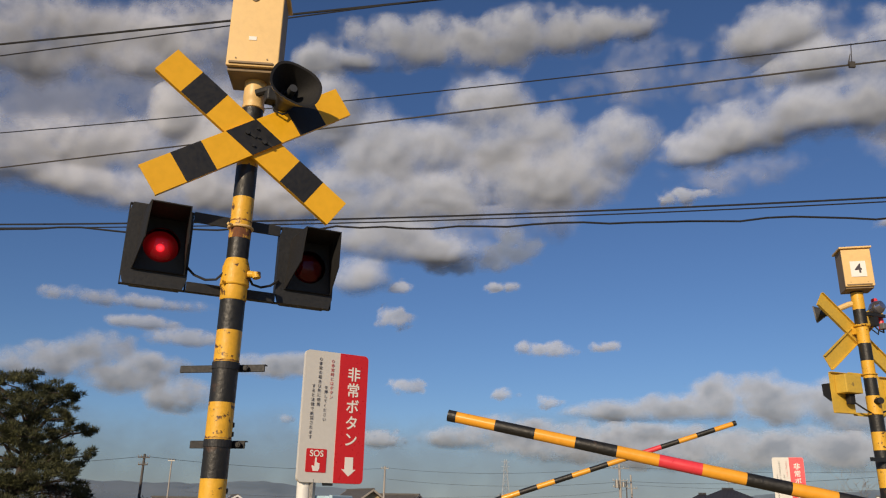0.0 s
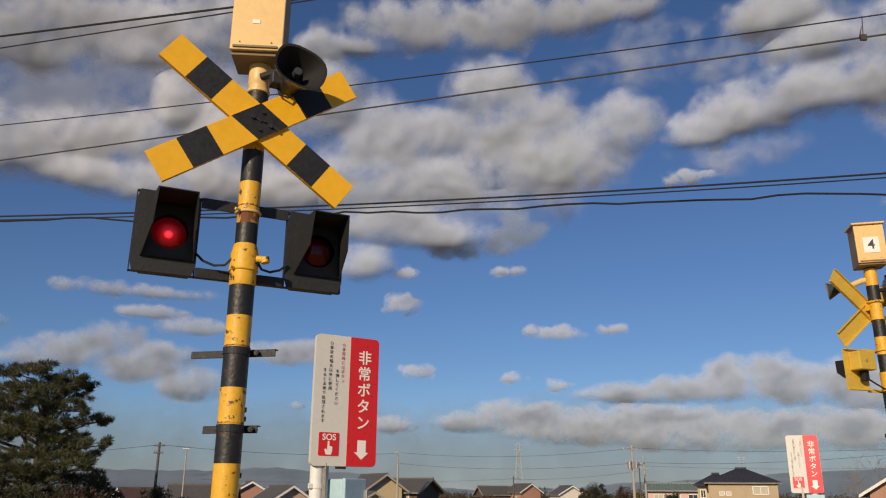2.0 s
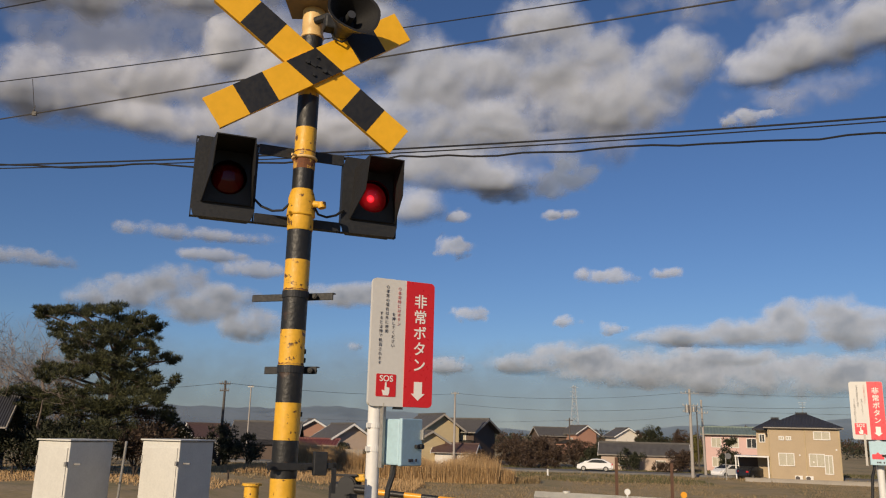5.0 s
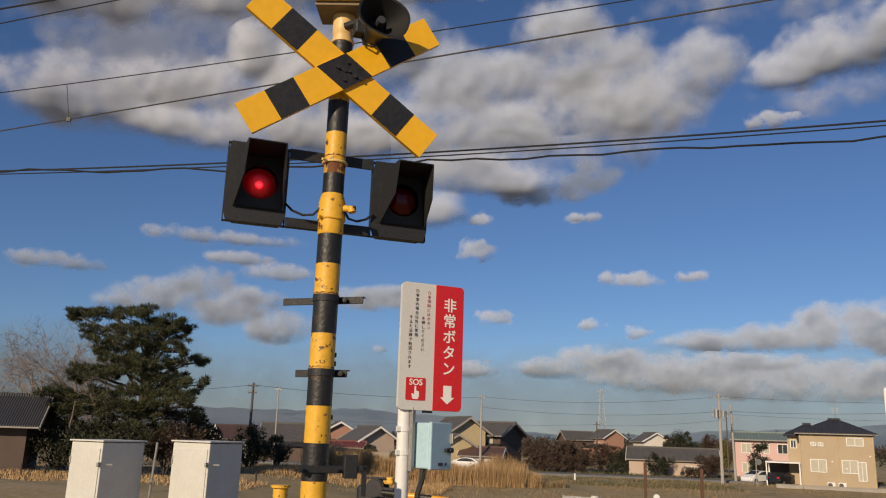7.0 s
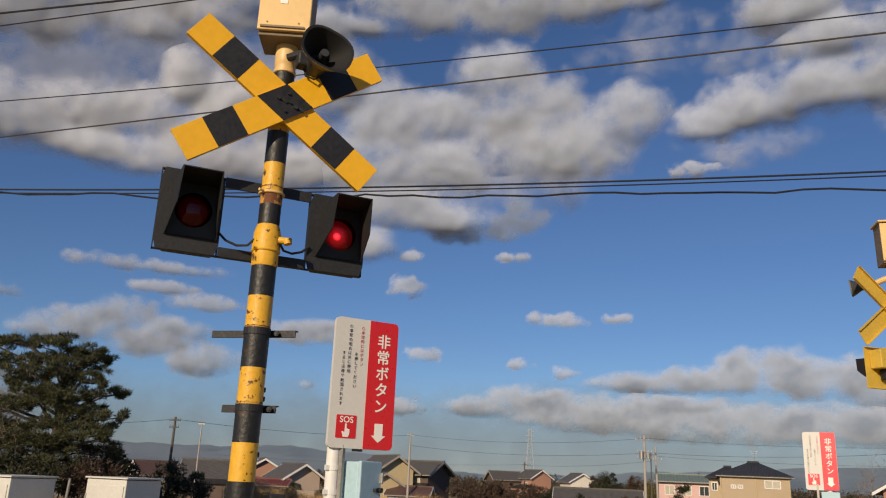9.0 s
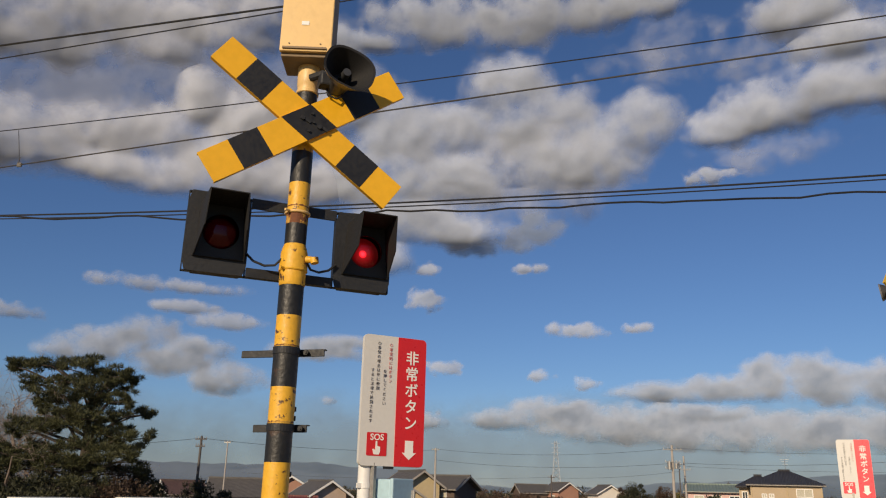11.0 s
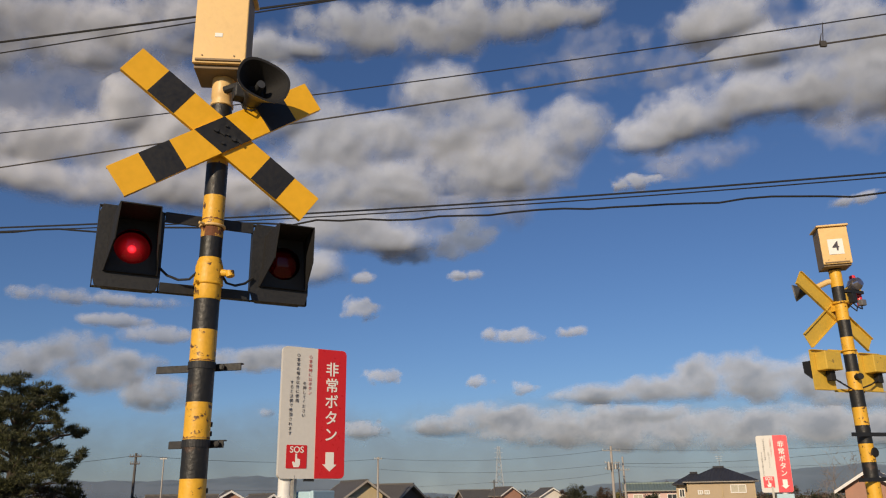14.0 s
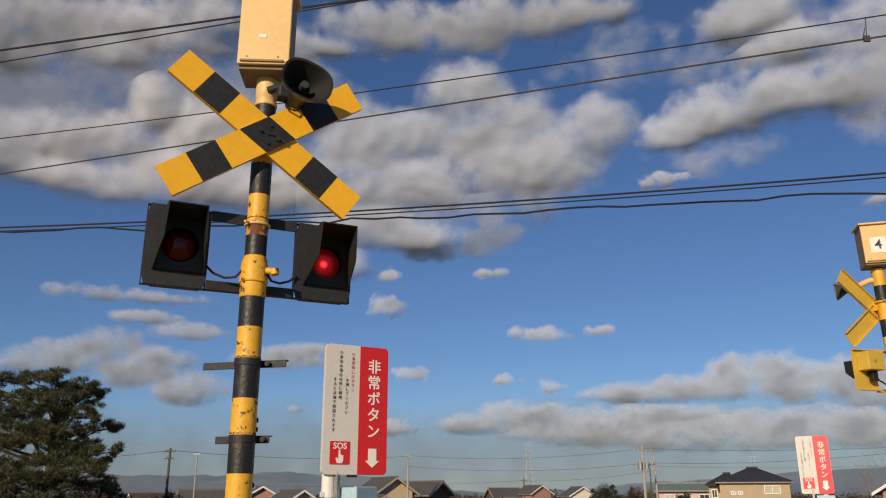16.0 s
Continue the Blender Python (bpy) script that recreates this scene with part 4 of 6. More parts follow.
# ================= barrier gates =================
ARM_YELLOW = mat("amber_reflective_tape", (0.80, 0.36, 0.03), 0.35, vary=0.1, scale=4)
ARMS = {}


def barrier(key, x, y, yaw, length, r0, r1, bands, red_at, axle=0.95):
    """Gate machine with a striped arm that turns about a level axle; the arm lies along local +x."""
    g = empty("barrier_gate", pose(x, y, 0, 0, 0, yaw), "yellow and black crossing gate machine with striped arm", "barrier gate", "barrier gates")
    bm = bmesh.new()
    tube(bm, (-0.22, 0.20, 0), (-0.22, 0.20, 0.60), 0.08, seg=20)
    box(bm, 0.34, 0.34, 0.03, -0.22, 0.20, 0.015)
    part("pedestal", bm, YELLOW, g)
    bm = bmesh.new()
    box(bm, 0.30, 0.30, 0.30, -0.22, 0.20, 0.72, bevel=0.05)
    part("machine_case", bm, BLACK_STEEL, g, "black gate machine case")
    bm = bmesh.new()
    tube(bm, (-0.12, 0.02, 0.84), (-0.12, 0.30, 0.84), 0.105, 0.105, 20)
    part("gear_drum", bm, BLACK_STEEL, g, "black ribbed gear drum", smooth=True)
    for yy in (0.06, 0.15, 0.24):
        bm = bmesh.new()
        lathe(bm, [(0.106, -0.012), (0.118, -0.012), (0.118, 0.012), (0.106, 0.012)], 20, Matrix.Translation((-0.12, yy, 0.84)) @ Matrix.Rotation(radians(90), 4, "X"))
        part("drum_rib", bm, BLACK_STEEL, g)
    bm = bmesh.new()
    box(bm, 0.13, 0.20, 0.09, 0.02, 0.22, 0.93, bevel=0.02)
    part("motor_cover", bm, YELLOW, g, "yellow motor cover")
    bm = bmesh.new()
    box(bm, 0.28, 0.03, 0.025, -0.14, 0.10, 0.96, bevel=0.006)
    part("top_lever", bm, BLACK_STEEL, g)
    arm = new("arm")
    arm.parent = g
    arm.empty_display_size = 0.1
    arm.matrix_basis = pose(0, 0, axle)
    bl = length / bands
    for k in range(bands):
        bm = bmesh.new()
        a, b = k * bl, (k + 1) * bl
        ra, rb = r0 + (r1 - r0) * k / bands, r0 + (r1 - r0) * (k + 1) / bands
        tube(bm, (a, 0, 0), (b, 0, 0), ra, rb, 16, caps=k in (0, bands - 1))
        red = red_at <= k < red_at + 1
        dark = (bands - 1 - k) % 2 == 1
        part("stripe", bm, SIGN_PINK if red else (BLACK if dark else ARM_YELLOW), arm, smooth=True)
    bm = bmesh.new()
    tube(bm, (length, 0, 0), (length + 0.04, 0, 0), r1 * 1.05, seg=16)
    part("end_cap", bm, BLACK, arm)
    bm = bmesh.new()
    box(bm, 0.22, 0.05, 0.12, 0.02, 0.05, 0, bevel=0.01)
    part("arm_clamp", bm, BLACK_STEEL, arm)
    ARMS[key] = arm
    return g


barrier("near", 4.84, 2.99, 170, 4.87, 0.036, 0.026, 26, 20)
barrier("far", -1.68, 10.01, -10, 5.48, 0.036, 0.027, 26, 21, 0.80)


# ================= overhead wires =================
def wire(label, p0, p1, sag, r, material, n=40, wave=0.0, category="cable", group=""):
    """A sagging line between two far supports."""
    p0, p1 = Vector(p0), Vector(p1)
    pts = []
    for i in range(n + 1):
        s = i / n
        p = p0.lerp(p1, s)
        p.z -= sag * 4 * s * (1 - s)
        if wave:
            p.z += wave * (noise.noise(Vector((s * 60, 3.3, 0))) + 0.5 * noise.noise(Vector((s * 130, 9.1, 0))))
        pts.append(p)
    bm = bmesh.new()
    path_tube(bm, pts, r, 6)
    return tagged(new("overhead_wire", link_mesh(bm, "overhead_wire", material)), label, category, group or "overhead wires")


def along(p, q, a, b):
    """Stretches the line through p and q: from a times the step before p to b times past q."""
    p, q = Vector(p), Vector(q)
    return p - (q - p) * a, q + (q - p) * b


def phone_cable(label, p, q, belly, r, wave=0.0, group="telephone cables"):
    """Line through p and q, hanging in a shallow curve far past both."""
    p, q = Vector(p), Vector(q)
    pts = []
    for i in range(181):
        s = -2 + 5 * i / 180
        v = p.lerp(q, s)
        v.z += 4 * belly * s * (s - 1) + wave * (noise.noise(Vector((s * 11, 3.3, 0))) + 0.5 * noise.noise(Vector((s * 27, 9.1, 0))))
        pts.append(v)
    bm = bmesh.new()
    path_tube(bm, pts, r, 6)
    tagged(new("overhead_wire", link_mesh(bm, "overhead_wire", CABLE)), label, "cable", group)


def railway_wires():
    c0, c1 = along((-4.57, 8.14, 5.0), (3.75, 5.47, 5.0), 2.5, 2.5)
    wire("thin copper contact wire over the railway", c0, c1, 0.0, 0.0075, WIRE)
    phone_cable("grey messenger wire above the contact wire", (-5.05, 8.66, 5.648), (4.19, 6.105, 5.61), 0.049, 0.006, group="overhead wires")
    for s, s_up in ((-0.096, -0.076), (0.953, 0.953)):
        lo = Vector((-4.57, 8.14, 5.0)).lerp(Vector((3.75, 5.47, 5.0)), s)
        hi = Vector((-5.05, 8.66, 5.648)).lerp(Vector((4.19, 6.105, 5.61)), s_up)
        bm = bmesh.new()
        tube(bm, lo, hi, 0.004, seg=6)
        box(bm, 0.05, 0.02, 0.05, *lo)
        tube(bm, lo + Vector((-0.03, 0, 0)), lo + Vector((0, 0, 0.10)), 0.006, 0.003, seg=6)
        tagged(new("wire_dropper", link_mesh(bm, "wire_dropper", WIRE)), "short dropper clipped to the contact wire", "wire dropper", "wire droppers")
    a0, a1 = along((-5.22, 8.86, 7.0), (-1.06, 7.94, 7.0), 4, 5)
    wire("thick black feeder cable", a0, a1, 0.0, 0.013, CABLE)
    b0, b1 = along((-5.16, 8.79, 6.8), (-2.55, 8.09, 6.8), 6, 7)
    wire("thin black feeder cable", b0, b1, 0.0, 0.008, CABLE)


railway_wires()
for dz, dy, rr in ((0.0, 0.0, 0.010), (-0.035, 0.05, 0.008), (-0.02, -0.04, 0.008)):
    phone_cable("black telephone cable in a loose bundle", (-5.56, 10.11 + dy, 5.0 + dz), (5.33, 8.30 + dy, 5.0 + dz), 0.07, rr)
phone_cable("wavy black telephone cable with slack", (-5.31, 9.69, 4.80), (5.33, 8.37, 4.80), 0.07, 0.012, 0.075)


# ================= track-side equipment =================
def relay_cabinet(x, y, yaw, w, d, h, label):
    c = empty("relay_cabinet", pose(x, y, 0, 0, 0, yaw), label, "cabinet", "relay cabinets")
    bm = bmesh.new()
    box(bm, w, d, h - 0.03, 0, 0, (h - 0.03) / 2 + 0.0, bevel=0.01)
    part("cabinet_body", bm, GREY_CAB, c)
    bm = bmesh.new()
    box(bm, w + 0.05, d + 0.05, 0.022, 0, 0, h - 0.008, bevel=0.005)
    part("cabinet_lid", bm, GREY_CAB, c)
    bm = bmesh.new()
    box(bm, w - 0.06, 0.012, h - 0.16, 0, -d / 2 - 0.006, h / 2 - 0.03, bevel=0.003)
    door = part("door", bm, GREY_CAB, c)
    bm = bmesh.new()
    box(bm, 0.03, 0.05, 0.06, w / 2 - 0.01, -d / 2 - 0.03, h - 0.32, bevel=0.006)
    box(bm, 0.16, 0.02, 0.02, w / 2 + 0.04, -d / 2 + 0.1, h - 0.32)
    part("handle", bm, GALV, door, "steel door handle")
    for e in (0.25, 0.75):
        bm = bmesh.new()
        tube(bm, (-w / 2 + 0.02, -d / 2 - 0.014, h * e), (-w / 2 + 0.02, -d / 2 - 0.014, h * e + 0.1), 0.012, seg=8)
        part("hinge", bm, GALV, door)
    return c


relay_cabinet(-5.86, 11.24, -18, 0.58, 0.78, 1.285, "pale grey steel relay cabinet with flat lid")
relay_cabinet(-4.58, 11.72, -18, 0.66, 0.74, 1.31, "pale grey steel relay cabinet, leaf shadow on its door")


def marker_stake(x, y, h):
    s = empty("marker_stake", pose(x, y, 0, 0, 3, 0), "thin grey steel stake with a small plate", "stake")
    bm = bmesh.new()
    tube(bm, (0, 0, 0), (0, 0, h), 0.018, 0.018, 10)
    part("rod", bm, GALV, s)
    bm = bmesh.new()
    box(bm, 0.06, 0.02, 0.05, -0.02, 0, h - 0.88, bevel=0.005)
    part("foot_plate", bm, WHITE, s)


marker_stake(-5.33, 11.50, 1.27)


def bollard(x, y, h):
    b = empty("bollard", pose(x, y, 0), "yellow painted steel bollard with flat cap", "bollard")
    bm = bmesh.new()
    tube(bm, (0, 0, 0), (0, 0, h), 0.085, seg=20)
    part("post", bm, YELLOW, b, smooth=True)
    bm = bmesh.new()
    lathe(bm, [(0.09, h - 0.01), (0.115, h - 0.01), (0.115, h + 0.02), (0.0, h + 0.025)], 20)
    part("cap", bm, YELLOW, b)


bollard(-2.82, 9.58, 0.85)


def guard_rail():
    g = empty("guard_rail", pose(0, 0, 0), "pale grey steel guard rail beside the road", "guard rail")
    p, q = Vector((0.64, 13.19, 0.0)), Vector((7.2, 10.6, 0.0))
    d = (q - p).normalized()
    n = Vector((-d.y, d.x, 0))
    bm = bmesh.new()
    prof = [(0.0, 0.30), (0.04, 0.36), (0.0, 0.42), (0.0, 0.50), (0.04, 0.56), (0.0, 0.62), (-0.012, 0.64)]
    a = [bm.verts.new(p - n * u + Vector((0, 0, z))) for u, z in prof]
    b = [bm.verts.new(q - n * u + Vector((0, 0, z))) for u, z in prof]
    for i in range(len(prof) - 1):
        bm.faces.new((a[i], a[i + 1], b[i + 1], b[i]))
    bmesh.ops.solidify(bm, geom=bm.faces[:], thickness=0.006)
    part("beam", bm, GREY_CAB, g)
    for k in range(3):
        c = p + d * (0.5 + 2.2 * k)
        bm = bmesh.new()
        tube(bm, c + n * 0.06, c + n * 0.06 + Vector((0, 0, 0.66)), 0.057, seg=16)
        part("post", bm, GREY_CAB, g)
    for k, (s, mt) in enumerate(((1.46, WHITE), (2.28, ARM_YELLOW))):
        c = p + d * s + Vector((0, 0, 0.62))
        bm = bmesh.new()
        tube(bm, c, c + Vector((0, 0, 0.07)), 0.012, seg=8)
        tube(bm, c + Vector((0, -0.012, 0.08)), c + Vector((0, 0.012, 0.08)), 0.045, seg=16)
        part("reflector", bm, mt, g, "round road reflector")


guard_rail()


def brown_post(x, y, h, lean):
    b = empty("steel_post", pose(x, y, 0, 0, lean, 0), "rusty brown steel angle post", "post", "rusty posts")
    bm = bmesh.new()
    box(bm, 0.05, 0.008, h, 0, 0, h / 2)
    box(bm, 0.008, 0.05, h, 0.021, 0.025, h / 2)
    part("angle_bar", bm, WOODPOLE, b)


brown_post(2.02, 13.87, 1.17, 0)
brown_post(2.88, 13.72, 1.10, 0.5)


# ================= poles and lines across the fields =================
def utility_pole(x, y, zb, zt, r, arms, label, dark=False, lean=0.0):
    p = empty("utility_pole", pose(x, y, zb, 0, lean, 0), label, "utility pole", "utility poles")
    h = zt - zb
    bm = bmesh.new()
    tube(bm, (0, 0, 0), (0, 0, h), r * 1.3, r * 0.8, 12)
    part("shaft", bm, DARK_POLE if dark else CONCRETE, p, smooth=True)
    for z, hw in arms:
        bm = bmesh.new()
        box(bm, hw * 2, 0.09, 0.09, 0, -r, h - z)
        arm = part("crossarm", bm, DARK_POLE if dark else GALV, p)
        for e in (-0.92, -0.45, 0.45, 0.92):
            bm = bmesh.new()
            tube(bm, (hw * e, -r, h - z + 0.04), (hw * e, -r, h - z + 0.22), 0.045, 0.03, 8)
            part("insulator", bm, GALV, arm)
    return p


utility_pole(22.85, 97.4, -2.9, 7.25, 0.16, ((0.5, 1.1), (1.9, 0.9), (2.6, 0.9)), "grey concrete utility pole with crossarms and transformer")
utility_pole(25.2, 100.9, -2.9, 6.2, 0.13, ((1.6, 0.7),), "grey concrete utility pole, slightly leaning", lean=-1.2)
utility_pole(-5.44, 109.9, -2.9, 6.95, 0.14, ((0.25, 0.5),), "slim grey concrete utility pole")
utility_pole(-24.1, 71.0, -2.9, 5.6, 0.12, ((0.3, 0.5), (0.9, 0.4)), "dark utility pole beside the garden trees", dark=True)
utility_pole(-26.35, 86.1, -2.9, 6.0, 0.08, ((0.15, 0.35),), "thin grey pole with a lamp head")
utility_pole(12.6, 140.0, -2.9, 4.5, 0.12, ((0.4, 0.6),), "distant utility pole among houses", dark=True)
utility_pole(47.85, 76.2, -2.9, 6.9, 0.13, ((0.3, 0.7), (1.6, 0.7), (2.6, 0.5)), "grey utility pole behind houses")
utility_pole(31.0, 128.0, -2.9, 6.6, 0.1, ((0.4, 0.5),), "distant dark utility pole beyond houses", dark=True)


def transformer():
    t = empty("transformer", pose(22.75, 97.1, 4.5), "grey can transformer on the utility pole", "transformer")
    bm = bmesh.new()
    tube(bm, (-0.35, -0.1, 0), (-0.35, -0.1, 0.85), 0.24, seg=14)
    part("can", bm, GALV, t)
    bm = bmesh.new()
    tube(bm, (0.42, -0.1, 0.1), (0.42, -0.1, 0.7), 0.2, seg=14)
    part("can", bm, GALV, t)


transformer()
for (x0, y0, z0), (x1, y1, z1), sag in (((-62, 100, 5.6), (-24.1, 71, 5.4), 0.5), ((-24.1, 71, 5.4), (-5.44, 109.9, 6.7), 0.5), ((-5.44, 109.9, 6.8), (22.85, 97.4, 6.9), 0.75), ((22.85, 97.4, 6.95), (60, 84, 7.2), 0.7), ((-5.44, 109.9, 5.4), (22.85, 97.4, 5.2), 0.7), ((25.2, 100.9, 5.4), (47.85, 76.2, 6.0), 0.6), ((12.6, 140, 4.0), (31, 128, 5.2), 0.4), ((-40, 140, 3.6), (12.6, 140, 4.1), 0.6), ((31, 128, 6.0), (75, 110, 6.0), 0.6)):
    wire("thin black overhead line between utility poles", (x0, y0, z0), (x1, y1, z1), sag, 0.017, CABLE, 24, group="field lines")


def lattice_tower(x, y, zb, zt):
    t = empty("pylon", pose(x, y, zb), "faint grey steel lattice transmission tower far away", "pylon")
    h = zt - zb
    def half(z):
        return 3.6 * (1 - z / h) ** 1.2 + 0.9
    bm = bmesh.new()
    n = 9
    zs = [h * i / n for i in range(n + 1)]
    for sx in (-1, 1):
        for sy in (-1, 1):
            for a, b in zip(zs, zs[1:]):
                tube(bm, (sx * half(a), sy * half(a), a), (sx * half(b), sy * half(b), b), 0.22, seg=4)
    for a, b in zip(zs, zs[1:]):
        for s in (-1, 1):
            tube(bm, (-half(a), s * half(a), a), (half(b), s * half(b), b), 0.14, seg=4)
            tube(bm, (half(a), s * half(a), a), (-half(b), s * half(b), b), 0.14, seg=4)
            tube(bm, (s * half(a), -half(a), a), (s * half(b), half(b), b), 0.14, seg=4)
    part("lattice", bm, HAZE_STEEL, t)
    for z in (0.80, 0.88, 0.96):
        bm = bmesh.new()
        box(bm, 7, 0.5, 0.35, 0, 0, h * z)
        part("crossarm", bm, HAZE_STEEL, t)


# pylon steel paled towards blue: distance haze mixed into the paint colour
HAZE_STEEL = mat("haze_tinted_steel", (0.34, 0.38, 0.42), 0.8, vary=0.05, scale=0.1)
lattice_tower(67.0, 696.8, -2.9, 44.0)


# ================= houses =================
def tile_material(name, color, course=0.16):
    m = mat(name, color, 0.55, vary=0.25, scale=1.5)
    nt = m.node_tree
    tc = nt.nodes.new("ShaderNodeTexCoord")
    wv = nt.nodes.new("ShaderNodeTexWave")
    wv.wave_type, wv.bands_direction = "BANDS", "X"
    wv.inputs["Scale"].default_value = 0.32 / course
    wv.inputs["Distortion"].default_value = 0.3
    bp = nt.nodes.new("ShaderNodeBump")
    bp.inputs["Strength"].default_value = 0.7
    bp.inputs["Distance"].default_value = 0.06
    nt.links.new(tc.outputs["Object"], wv.inputs["Vector"])
    nt.links.new(wv.outputs["Fac"], bp.inputs["Height"])
    nt.links.new(bp.outputs[0], nt.nodes["Principled BSDF"].inputs["Normal"])
    return m


ROOF_DARK = tile_material("dark_roof_tiles", (0.035, 0.035, 0.040))
ROOF_GREY = tile_material("grey_roof_tiles", (0.105, 0.098, 0.09))
ROOF_GREEN = tile_material("green_metal_roof", (0.17, 0.22, 0.19), 0.45)
ROOF_BROWN = tile_material("brown_roof", (0.11, 0.065, 0.055))
WALL_BEIGE = mat("beige_siding", (0.42, 0.33, 0.22), 0.8, vary=0.08, scale=0.8)
WALL_CREAM = mat("cream_plaster", (0.52, 0.42, 0.25), 0.8, vary=0.1, scale=0.8)
WALL_WHITE = mat("white_plaster", (0.62, 0.58, 0.52), 0.8, vary=0.1, scale=0.8)
WALL_PINK = mat("pink_render", (0.62, 0.42, 0.38), 0.8, vary=0.08, scale=0.8)
WALL_BROWN = mat("brown_timber_wall", (0.10, 0.07, 0.055), 0.8, vary=0.2, scale=0.9)
ROOF_MAROON = tile_material("maroon_metal_roof", (0.13, 0.035, 0.035), 0.4)
WALL_PALE = mat("pale_rose_plaster", (0.46, 0.36, 0.29), 0.8, vary=0.1, scale=0.8)
WALL_TERRA = mat("terracotta_wall", (0.38, 0.21, 0.15), 0.8, vary=0.1, scale=0.8)
WALL_GREY = mat("grey_corrugated_wall", (0.34, 0.31, 0.27), 0.8, vary=0.15, scale=0.8)
FRAME_W = mat("white_window_frame", (0.72, 0.71, 0.68), 0.5)
FRAME_D = mat("dark_window_frame", (0.06, 0.05, 0.05), 0.5)
PANE = mat("window_pane", (0.05, 0.055, 0.06), 0.06, vary=0.3, scale=1.0)
CURTAIN = mat("pane_with_pale_curtain", (0.45, 0.42, 0.33), 0.25, vary=0.15, scale=2.0)


def gable_roof(bm, w, d, z, rise, over, t=0.16):
    """Ridge along x, with eaves."""
    hw, hd = w / 2 + over, d / 2 + over
    drop = rise * over / (d / 2)
    for s in (-1, 1):
        v = [bm.verts.new(p) for p in ((-hw, s * hd, z - drop), (hw, s * hd, z - drop), (hw, 0, z + rise), (-hw, 0, z + rise), (-hw, s * hd, z - drop + t), (hw, s * hd, z - drop + t), (hw, 0, z + rise + t), (-hw, 0, z + rise + t))]
        for f in ((0, 1, 2, 3), (7, 6, 5, 4), (0, 4, 5, 1), (2, 6, 7, 3), (1, 5, 6, 2), (3, 7, 4, 0)):
            bm.faces.new([v[i] for i in f])
    box(bm, 2 * hw + 0.1, 0.34, 0.26, 0, 0, z + rise + t)


def hip_roof(bm, w, d, z, rise, over, ridge=0.35, t=0.18):
    hw, hd = w / 2 + over, d / 2 + over
    r = hw * ridge
    low = [(-hw, -hd, z), (hw, -hd, z), (hw, hd, z), (-hw, hd, z)]
    a = [bm.verts.new(p) for p in low]
    b = [bm.verts.new((x, y, zz + t)) for x, y, zz in low]
    e = [bm.verts.new((-r, 0, z + rise + t)), bm.verts.new((r, 0, z + rise + t))]
    bm.faces.new(a[::-1])
    for i in range(4):
        bm.faces.new((a[i], a[(i + 1) % 4], b[(i + 1) % 4], b[i]))
    bm.faces.new((b[0], b[1], e[1], e[0]))
    bm.faces.new((b[2], b[3], e[0], e[1]))
    bm.faces.new((b[1], b[2], e[1]))
    bm.faces.new((b[3], b[0], e[0]))
    box(bm, 2 * r + 0.3, 0.3, 0.2, 0, 0, z + rise + t + 0.04)


def window(house, face, u, z, w, h, hw, hd, frame_mat, pane_mat):
    """face: f front (-y), r right (+x), l left (-x)."""
    m = {"f": pose(u, -hd, z), "r": pose(hw, u, z, 0, 0, 90), "l": pose(-hw, u, z, 0, 0, -90)}[face]
    bm = bmesh.new()
    for e in (-1, 1):
        box(bm, 0.09, 0.10, h + 0.09, e * w / 2, -0.03, 0)
        box(bm, w, 0.10, 0.09, 0, -0.03, e * h / 2)
    box(bm, 0.06, 0.07, h, 0, -0.02, 0)
    win = part("window", bm, frame_mat, house, m=m)
    for e in (-1, 1):
        bm = bmesh.new()
        box(bm, w / 2 - 0.05, 0.02, h - 0.05, e * w / 4, -0.012, 0)
        part("pane", bm, pane_mat, win)
    return win


